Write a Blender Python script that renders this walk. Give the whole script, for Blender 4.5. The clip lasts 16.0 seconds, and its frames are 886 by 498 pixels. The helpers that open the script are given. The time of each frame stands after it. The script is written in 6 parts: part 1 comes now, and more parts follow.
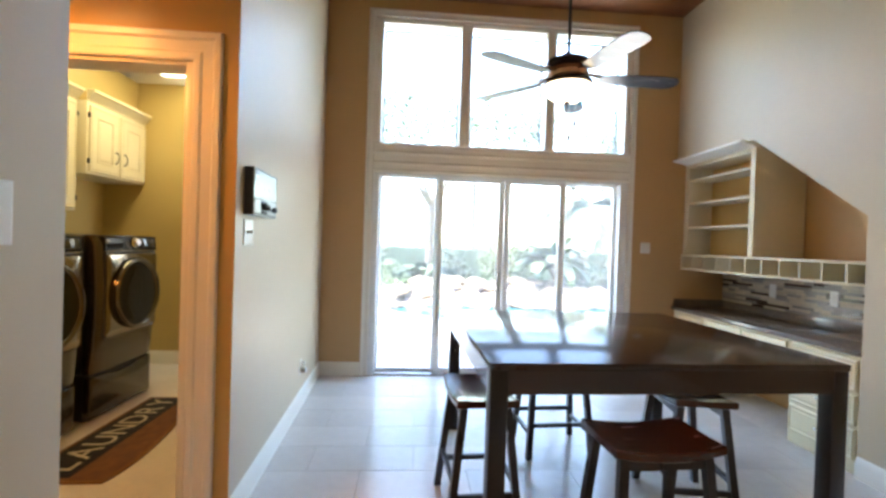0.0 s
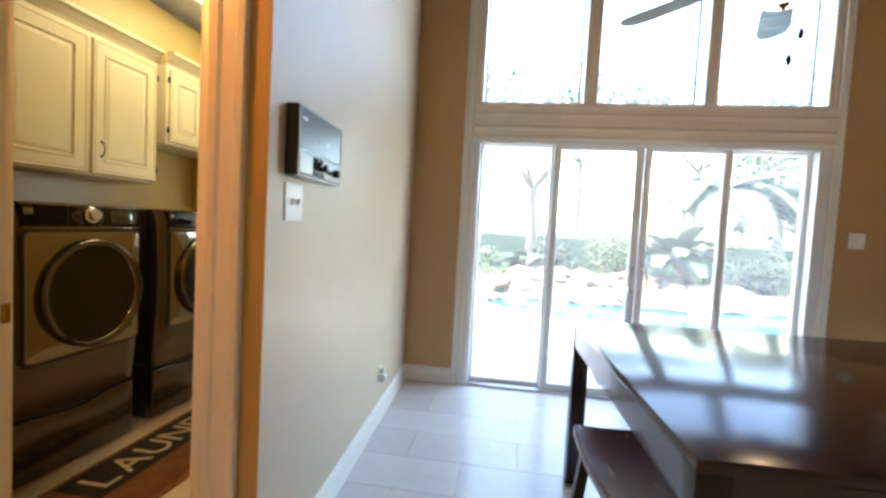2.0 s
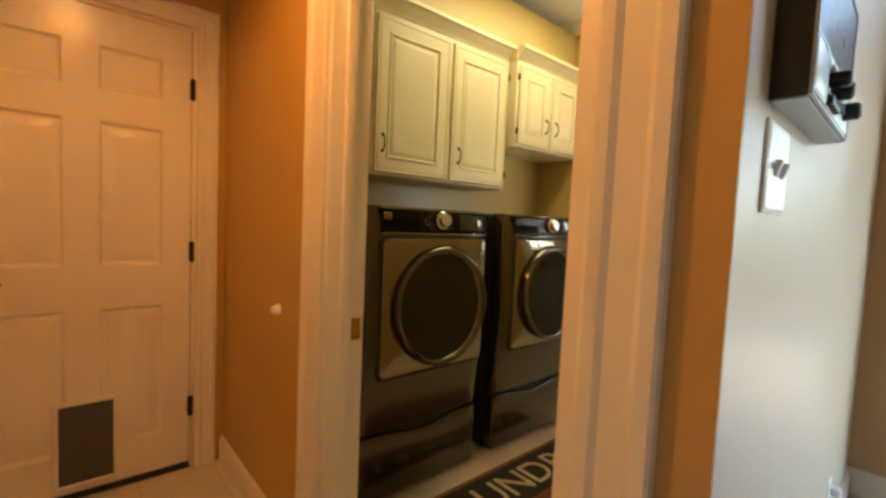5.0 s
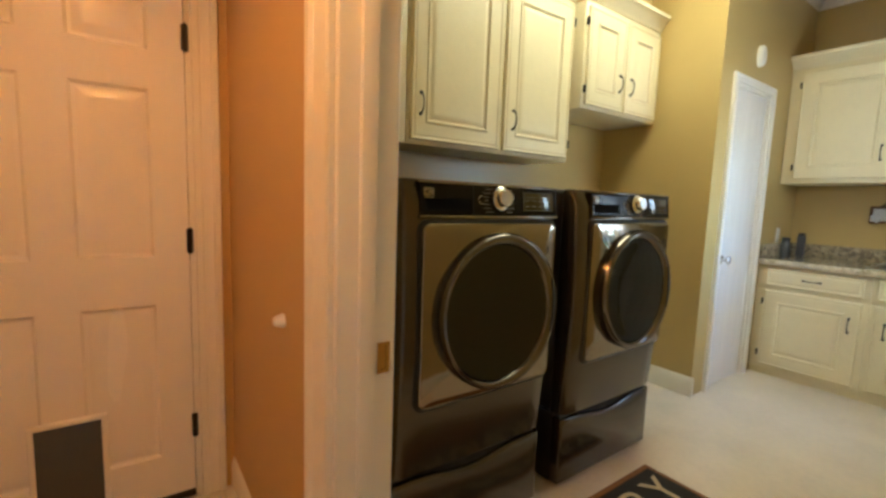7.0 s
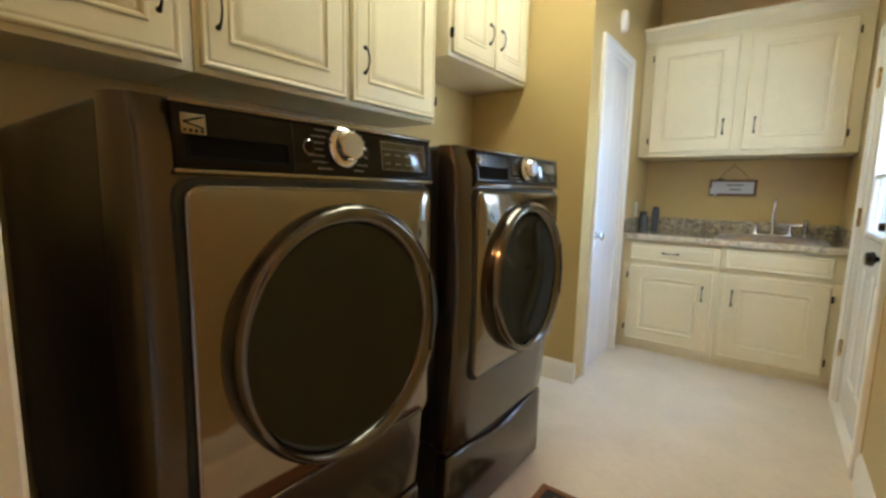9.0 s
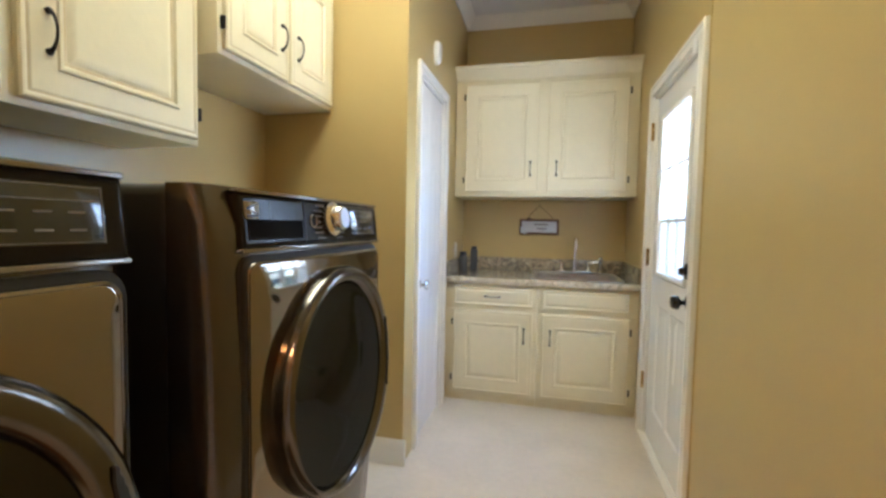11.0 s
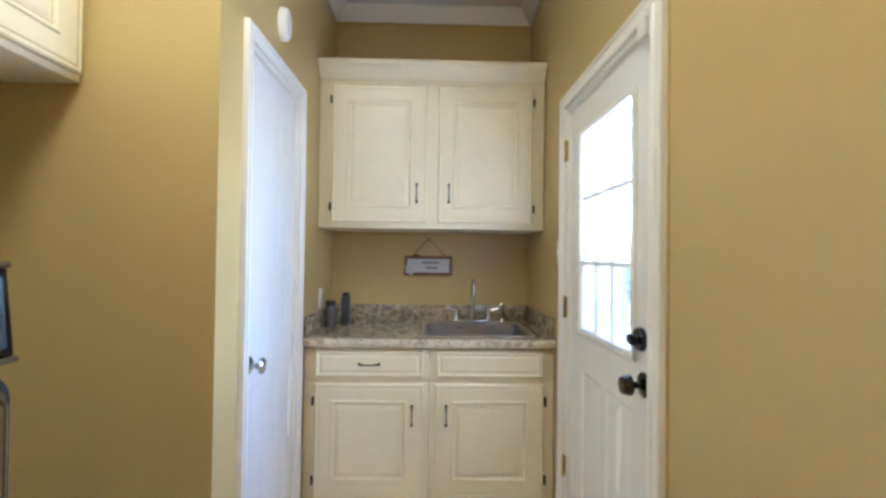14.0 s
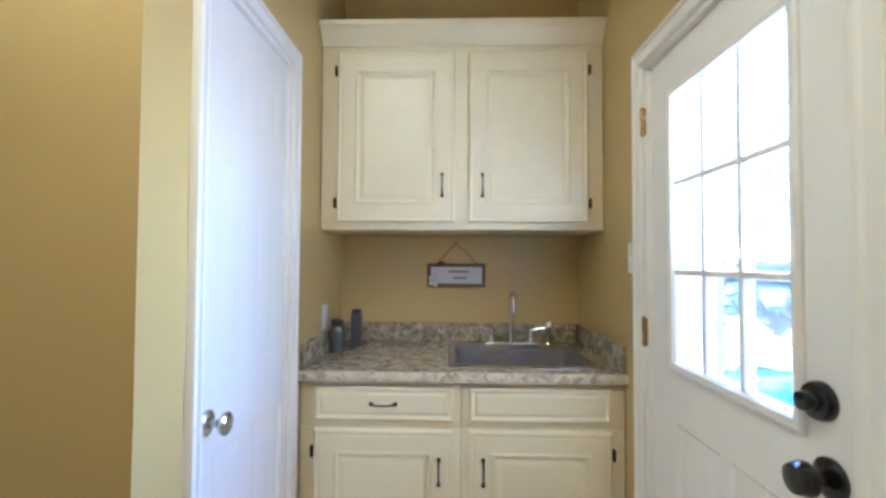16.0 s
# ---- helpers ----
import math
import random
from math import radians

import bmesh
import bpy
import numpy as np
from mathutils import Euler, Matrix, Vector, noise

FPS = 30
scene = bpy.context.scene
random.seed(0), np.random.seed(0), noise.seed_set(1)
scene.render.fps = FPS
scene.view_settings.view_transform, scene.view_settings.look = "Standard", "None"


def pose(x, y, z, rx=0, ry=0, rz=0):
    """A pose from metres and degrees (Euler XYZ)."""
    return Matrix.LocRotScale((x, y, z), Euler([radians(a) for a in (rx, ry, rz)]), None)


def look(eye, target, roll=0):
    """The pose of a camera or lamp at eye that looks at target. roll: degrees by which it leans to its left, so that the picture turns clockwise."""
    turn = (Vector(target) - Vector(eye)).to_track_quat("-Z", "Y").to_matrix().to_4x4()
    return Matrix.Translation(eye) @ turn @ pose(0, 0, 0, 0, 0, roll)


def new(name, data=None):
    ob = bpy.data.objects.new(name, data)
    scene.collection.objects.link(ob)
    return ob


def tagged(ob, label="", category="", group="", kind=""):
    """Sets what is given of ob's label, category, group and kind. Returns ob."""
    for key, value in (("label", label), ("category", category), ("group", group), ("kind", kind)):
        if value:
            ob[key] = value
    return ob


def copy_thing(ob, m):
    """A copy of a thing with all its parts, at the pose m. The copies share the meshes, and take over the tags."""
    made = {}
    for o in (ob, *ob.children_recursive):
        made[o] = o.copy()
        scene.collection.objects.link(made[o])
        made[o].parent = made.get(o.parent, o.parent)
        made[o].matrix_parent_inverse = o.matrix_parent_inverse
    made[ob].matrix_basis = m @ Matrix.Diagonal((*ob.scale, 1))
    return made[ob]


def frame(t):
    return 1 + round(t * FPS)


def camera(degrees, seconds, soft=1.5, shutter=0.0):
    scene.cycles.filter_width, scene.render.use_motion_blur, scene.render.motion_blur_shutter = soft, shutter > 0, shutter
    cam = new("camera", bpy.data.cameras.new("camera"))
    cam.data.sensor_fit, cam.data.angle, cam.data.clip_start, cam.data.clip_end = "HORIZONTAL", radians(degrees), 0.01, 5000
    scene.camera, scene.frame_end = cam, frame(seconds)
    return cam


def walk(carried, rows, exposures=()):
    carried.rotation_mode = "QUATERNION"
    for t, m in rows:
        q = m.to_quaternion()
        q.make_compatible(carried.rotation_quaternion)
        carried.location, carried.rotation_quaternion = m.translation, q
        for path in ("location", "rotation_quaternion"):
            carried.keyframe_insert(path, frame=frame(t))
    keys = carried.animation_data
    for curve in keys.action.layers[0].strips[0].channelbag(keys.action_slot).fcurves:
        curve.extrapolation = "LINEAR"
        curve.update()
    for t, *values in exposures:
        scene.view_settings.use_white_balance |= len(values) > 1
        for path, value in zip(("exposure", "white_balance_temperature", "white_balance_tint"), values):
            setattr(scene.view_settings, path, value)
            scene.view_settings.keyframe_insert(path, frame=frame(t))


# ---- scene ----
EXPOSURE, HALL_W, LAUNDRY_W, FAN_W, KITCHEN_FILL_W, PORCH_W = 4.5, 1.75, 0.34, 4.0, 4.5, 0.25
BALANCE = [(0.0, EXPOSURE + 0.10, 6700, 11), (2.0, EXPOSURE, 6750, 11), (3.0, EXPOSURE - 0.08, 6900, 11), (5.0, EXPOSURE - 0.08, 7200, 11), (7.5, EXPOSURE + 0.38, 5050, 7), (9.0, EXPOSURE + 0.46, 4950, 11), (12.5, EXPOSURE + 0.50, 4750, 17), (16.0, EXPOSURE + 0.50, 4600, 18)]
cam = camera(90.3, 16.0, soft=2.9)
PATH = [
    (0, (-0.154, 1.668, 1.313), (-0.011, 3.663, 1.288), 1.9),
    (0.5, (-0.11, 1.9, 1.324), (-0.035, 3.899, 1.283), 2.3),
    (1, (-0.109, 2.082, 1.305), (-0.135, 4.081, 1.253), 2.7),
    (1.5, (-0.16, 2.317, 1.292), (-0.31, 4.31, 1.211), 2.8),
    (2, (-0.226, 2.47, 1.281), (-0.515, 4.446, 1.179), 3.1),
    (2.5, (-0.265, 2.601, 1.283), (-0.766, 4.533, 1.165), 3.3),
    (3, (-0.283, 2.745, 1.286), (-1.057, 4.584, 1.153), 3.2),
    (3.5, (-0.366, 2.841, 1.266), (-1.37, 4.566, 1.143), 2.8),
    (4, (-0.532, 2.947, 1.264), (-1.714, 4.556, 1.14), 2.7),
    (4.5, (-0.673, 3.025, 1.256), (-2.018, 4.5, 1.131), 2.4),
    (5, (-0.768, 3.082, 1.241), (-2.273, 4.392, 1.114), 2.6),
    (5.2, (-0.803, 3.111, 1.247), (-2.358, 4.361, 1.107), 2.7),
    (7.3, (-1.235, 3.378, 1.22), (-2.844, 4.545, 0.995), 1.9),
    (7.5, (-1.28, 3.399, 1.211), (-2.835, 4.635, 0.977), 2.0),
    (8, (-1.376, 3.497, 1.186), (-2.813, 4.867, 0.943), 1.6),
    (8.5, (-1.495, 3.648, 1.181), (-2.803, 5.135, 0.9), 1.8),
    (9, (-1.553, 3.768, 1.159), (-2.741, 5.356, 0.898), 1.3),
    (9.5, (-1.666, 3.9, 1.168), (-2.66, 5.617, 0.914), 1.7),
    (10, (-1.749, 4.011, 1.188), (-2.517, 5.844, 0.966), 2.1),
    (10.2, (-1.756, 4.049, 1.193), (-2.47, 5.907, 0.992), 1.8),
    (12.3, (-1.798, 4.546, 1.311), (-1.815, 6.546, 1.302), 2.1),
    (12.5, (-1.817, 4.586, 1.316), (-1.791, 6.585, 1.31), 2.1),
    (13, (-1.825, 4.697, 1.291), (-1.745, 6.695, 1.319), 0.1),
    (13.5, (-1.82, 4.861, 1.294), (-1.739, 6.859, 1.324), 0.1),
    (14, (-1.806, 4.995, 1.302), (-1.761, 6.995, 1.331), 0.7),
    (14.5, (-1.802, 5.136, 1.288), (-1.802, 7.135, 1.326), 1.0),
    (15, (-1.834, 5.3, 1.304), (-1.848, 7.3, 1.332), 0.7),
    (15.5, (-1.848, 5.409, 1.303), (-1.879, 7.408, 1.349), 0.5),
    (16, (-1.844, 5.498, 1.305), (-1.897, 7.496, 1.364), 0.3),
]
walk(cam, [(t, look(eye, target, roll)) for t, eye, target, roll in PATH], BALANCE)

# ---------------------------------------------------------------- world and light
SUN_ELEVATION, SUN_AZIMUTH = radians(72), radians(215)   # azimuth clockwise from +y: high over the back of the house
world = bpy.data.worlds.new("world")
scene.world = world
world.use_nodes = True
wn, wl = world.node_tree.nodes, world.node_tree.links
sky = wn.new("ShaderNodeTexSky")
sky.sky_type, sky.sun_disc = "NISHITA", False
sky.sun_elevation, sky.sun_rotation = SUN_ELEVATION, SUN_AZIMUTH
sky.air_density, sky.dust_density = 1.0, 1.0
wl.new(sky.outputs[0], wn["Background"].inputs[0])
wn["Background"].inputs[1].default_value = 0.15


def lamp(name, kind, at, energy, color, **extra):
    data = bpy.data.lights.new(name, kind)
    data.energy, data.color = energy, color
    for key, value in extra.items():
        if key == "size":
            data.size = value
        elif key == "size_y":
            data.shape, data.size_y = "RECTANGLE", value
        elif key == "radius":
            data.shadow_soft_size = value
        elif key == "angle":
            data.angle = value
        elif key == "spot":
            data.spot_size, data.spot_blend = value
    ob = new(name, data)
    ob.matrix_world = at
    return ob


sun_from = Vector((math.sin(SUN_AZIMUTH) * math.cos(SUN_ELEVATION), math.cos(SUN_AZIMUTH) * math.cos(SUN_ELEVATION), math.sin(SUN_ELEVATION)))
lamp("sun", "SUN", look(sun_from * 20, (0, 0, 0)), 2.2, (1.0, 0.95, 0.88), angle=radians(0.5))
HALL_LAMP = (-1.75, 3.12)
lamp("hall_can_lamp", "SPOT", look((HALL_LAMP[0], HALL_LAMP[1], 2.40), (HALL_LAMP[0], HALL_LAMP[1], 0)), HALL_W, (1.0, 0.37, 0.06), radius=0.05, spot=(radians(166), 0.5))
lamp("laundry_lamp", "AREA", look((-2.32, 5.5, 2.795), (-2.32, 5.5, 0)), LAUNDRY_W, (1.0, 0.80, 0.44), size=0.42, size_y=1.15)
# added fill lamp behind the viewpoint, brightens floor and table
lamp("kitchen_fill_lamp", "SPOT", look((1.1, 0.6, 3.66), (1.1, 0.9, 0)), KITCHEN_FILL_W, (1.0, 0.90, 0.78), radius=0.06, spot=(radians(104), 0.8))
lamp("door_pane_daylight", "AREA", look((-1.105, 6.647, 1.57), (-2.5, 6.647, 1.57)), PORCH_W, (0.92, 0.96, 1.0), size=0.46, size_y=0.50)
lamp("fan_lamp", "POINT", pose(0.83, 4.5, 2.30), FAN_W, (1.0, 0.62, 0.28), radius=0.06)


# ---------------------------------------------------------------- materials
def srgb(r, g, b):
    return tuple(((c / 255) / 12.92 if c <= 10 else ((c / 255 + 0.055) / 1.055) ** 2.4) for c in (r, g, b)) + (1.0,)


def material(name, color, rough=0.5, metal=0.0, vary=0.08, scale=6.0, bump=0.0, bump_scale=80.0, coat=0.0, second=None, spread=0.5,
             stretch=(1, 1, 1), random_tint=0.0, spec=0.5, rough_vary=0.08):
    """A surface with a broad and a fine variation of its colour, uneven gloss and a fine relief."""
    m = bpy.data.materials.new(name)
    m.use_nodes = True
    n, l = m.node_tree.nodes, m.node_tree.links
    b = n["Principled BSDF"]
    co = n.new("ShaderNodeTexCoord")
    mp = n.new("ShaderNodeMapping")
    mp.inputs["Scale"].default_value = stretch
    l.new(co.outputs["Object"], mp.inputs["Vector"])
    big = n.new("ShaderNodeTexNoise")
    big.inputs["Scale"].default_value, big.inputs["Detail"].default_value = scale, 5.0
    fine = n.new("ShaderNodeTexNoise")
    fine.inputs["Scale"].default_value, fine.inputs["Detail"].default_value = scale * 9, 4.0
    for t in (big, fine):
        l.new(mp.outputs[0], t.inputs["Vector"])
    ramp = n.new("ShaderNodeValToRGB")
    dark = second or tuple(c * (1 - vary * 2.2) for c in color[:3]) + (1,)
    ramp.color_ramp.elements[0].color, ramp.color_ramp.elements[1].color = dark, color
    ramp.color_ramp.elements[0].position, ramp.color_ramp.elements[1].position = 0.5 - spread / 2, 0.5 + spread / 2
    mixv = n.new("ShaderNodeMath")
    mixv.operation = "MULTIPLY_ADD"
    mixv.inputs[1].default_value = 0.35
    sub = n.new("ShaderNodeMath")
    sub.operation = "MULTIPLY"
    sub.inputs[1].default_value = 0.65
    l.new(big.outputs[0], sub.inputs[0])
    l.new(fine.outputs[0], mixv.inputs[0])
    l.new(sub.outputs[0], mixv.inputs[2])
    l.new(mixv.outputs[0], ramp.inputs[0])
    last = ramp.outputs[0]
    if random_tint:
        info = n.new("ShaderNodeObjectInfo")
        hsv = n.new("ShaderNodeHueSaturation")
        rng = n.new("ShaderNodeMapRange")
        rng.inputs["To Min"].default_value, rng.inputs["To Max"].default_value = 1 - random_tint, 1 + random_tint
        l.new(info.outputs["Random"], rng.inputs["Value"])
        l.new(rng.outputs[0], hsv.inputs["Value"])
        l.new(last, hsv.inputs["Color"])
        last = hsv.outputs[0]
    l.new(last, b.inputs["Base Color"])
    rr = n.new("ShaderNodeMapRange")
    rr.inputs["To Min"].default_value, rr.inputs["To Max"].default_value = max(0.02, rough - rough_vary), min(1, rough + rough_vary)
    l.new(big.outputs[0], rr.inputs["Value"])
    l.new(rr.outputs[0], b.inputs["Roughness"])
    b.inputs["Metallic"].default_value = metal
    b.inputs["Coat Weight"].default_value = coat
    b.inputs["Coat Roughness"].default_value = 0.06
    b.inputs["Specular IOR Level"].default_value = spec
    if bump:
        t = n.new("ShaderNodeTexNoise")
        t.inputs["Scale"].default_value, t.inputs["Detail"].default_value = bump_scale, 3.0
        l.new(mp.outputs[0], t.inputs["Vector"])
        bp = n.new("ShaderNodeBump")
        bp.inputs["Strength"].default_value, bp.inputs["Distance"].default_value = bump, 0.004
        l.new(t.outputs[0], bp.inputs["Height"])
        l.new(bp.outputs[0], b.inputs["Normal"])
    return m


def granite(name, colors, scale=38.0):
    m = bpy.data.materials.new(name)
    m.use_nodes = True
    n, l = m.node_tree.nodes, m.node_tree.links
    b = n["Principled BSDF"]
    co = n.new("ShaderNodeTexCoord")
    warp = n.new("ShaderNodeTexNoise")
    warp.inputs["Scale"].default_value, warp.inputs["Detail"].default_value = scale * 0.5, 6.0
    l.new(co.outputs["Object"], warp.inputs["Vector"])
    vor = n.new("ShaderNodeTexVoronoi")
    vor.inputs["Scale"].default_value = scale
    add = n.new("ShaderNodeVectorMath")
    add.operation = "MULTIPLY_ADD"
    add.inputs[1].default_value = (0.09, 0.09, 0.09)
    l.new(warp.outputs["Color"], add.inputs[0])
    l.new(co.outputs["Object"], add.inputs[2])
    l.new(add.outputs[0], vor.inputs["Vector"])
    ramp = n.new("ShaderNodeValToRGB")
    e = ramp.color_ramp.elements
    e[0].color, e[1].color = colors[0], colors[-1]
    for i, c in enumerate(colors[1:-1]):
        e.new((i + 1) / (len(colors) - 1)).color = c
    mix = n.new("ShaderNodeMath")
    mix.operation = "MULTIPLY_ADD"
    mix.inputs[1].default_value = 0.45
    sep = n.new("ShaderNodeSeparateColor")
    l.new(vor.outputs["Color"], sep.inputs[0])
    sc = n.new("ShaderNodeMath")
    sc.operation = "MULTIPLY"
    sc.inputs[1].default_value = 0.62
    l.new(warp.outputs[0], sc.inputs[0])
    l.new(sep.outputs[0], mix.inputs[0])
    l.new(sc.outputs[0], mix.inputs[2])
    l.new(mix.outputs[0], ramp.inputs[0])
    l.new(ramp.outputs[0], b.inputs["Base Color"])
    b.inputs["Roughness"].default_value = 0.10
    return m


def glowing(name, color, strength):
    m = bpy.data.materials.new(name)
    m.use_nodes = True
    b = m.node_tree.nodes["Principled BSDF"]
    b.inputs["Base Color"].default_value = (0.85, 0.83, 0.78, 1)
    b.inputs["Emission Color"].default_value = color
    b.inputs["Emission Strength"].default_value = strength
    return m


def clear_glass(name):
    m = bpy.data.materials.new(name)
    m.use_nodes = True
    n, l = m.node_tree.nodes, m.node_tree.links
    tr, gl, mx = n.new("ShaderNodeBsdfTransparent"), n.new("ShaderNodeBsdfGlossy"), n.new("ShaderNodeMixShader")
    tr.inputs[0].default_value = (0.96, 0.98, 0.97, 1)
    gl.inputs["Roughness"].default_value = 0.01
    mx.inputs[0].default_value = 0.03
    l.new(tr.outputs[0], mx.inputs[1])
    l.new(gl.outputs[0], mx.inputs[2])
    # a translucent share whitens the panes, imitating veiling glare
    glare, veil = n.new("ShaderNodeBsdfTranslucent"), n.new("ShaderNodeMixShader")
    glare.inputs[0].default_value = (0.9, 0.92, 0.93, 1)
    veil.inputs[0].default_value = 0.045
    l.new(mx.outputs[0], veil.inputs[1])
    l.new(glare.outputs[0], veil.inputs[2])
    l.new(veil.outputs[0], n["Material Output"].inputs[0])
    return m


def smoked_glass(name):
    """Nearly black glass that mirrors a little of the room."""
    m = bpy.data.materials.new(name)
    m.use_nodes = True
    n, l = m.node_tree.nodes, m.node_tree.links
    df, gl, mx = n.new("ShaderNodeBsdfDiffuse"), n.new("ShaderNodeBsdfGlossy"), n.new("ShaderNodeMixShader")
    tex, ramp = n.new("ShaderNodeTexNoise"), n.new("ShaderNodeValToRGB")
    tex.inputs["Scale"].default_value = 5.0
    ramp.color_ramp.elements[0].color, ramp.color_ramp.elements[1].color = (0.002, 0.0017, 0.0014, 1), (0.006, 0.005, 0.004, 1)
    l.new(tex.outputs[0], ramp.inputs[0])
    l.new(ramp.outputs[0], df.inputs[0])
    gl.inputs["Roughness"].default_value = 0.05
    mx.inputs[0].default_value = 0.06
    l.new(df.outputs[0], mx.inputs[1])
    l.new(gl.outputs[0], mx.inputs[2])
    l.new(mx.outputs[0], n["Material Output"].inputs[0])
    return m


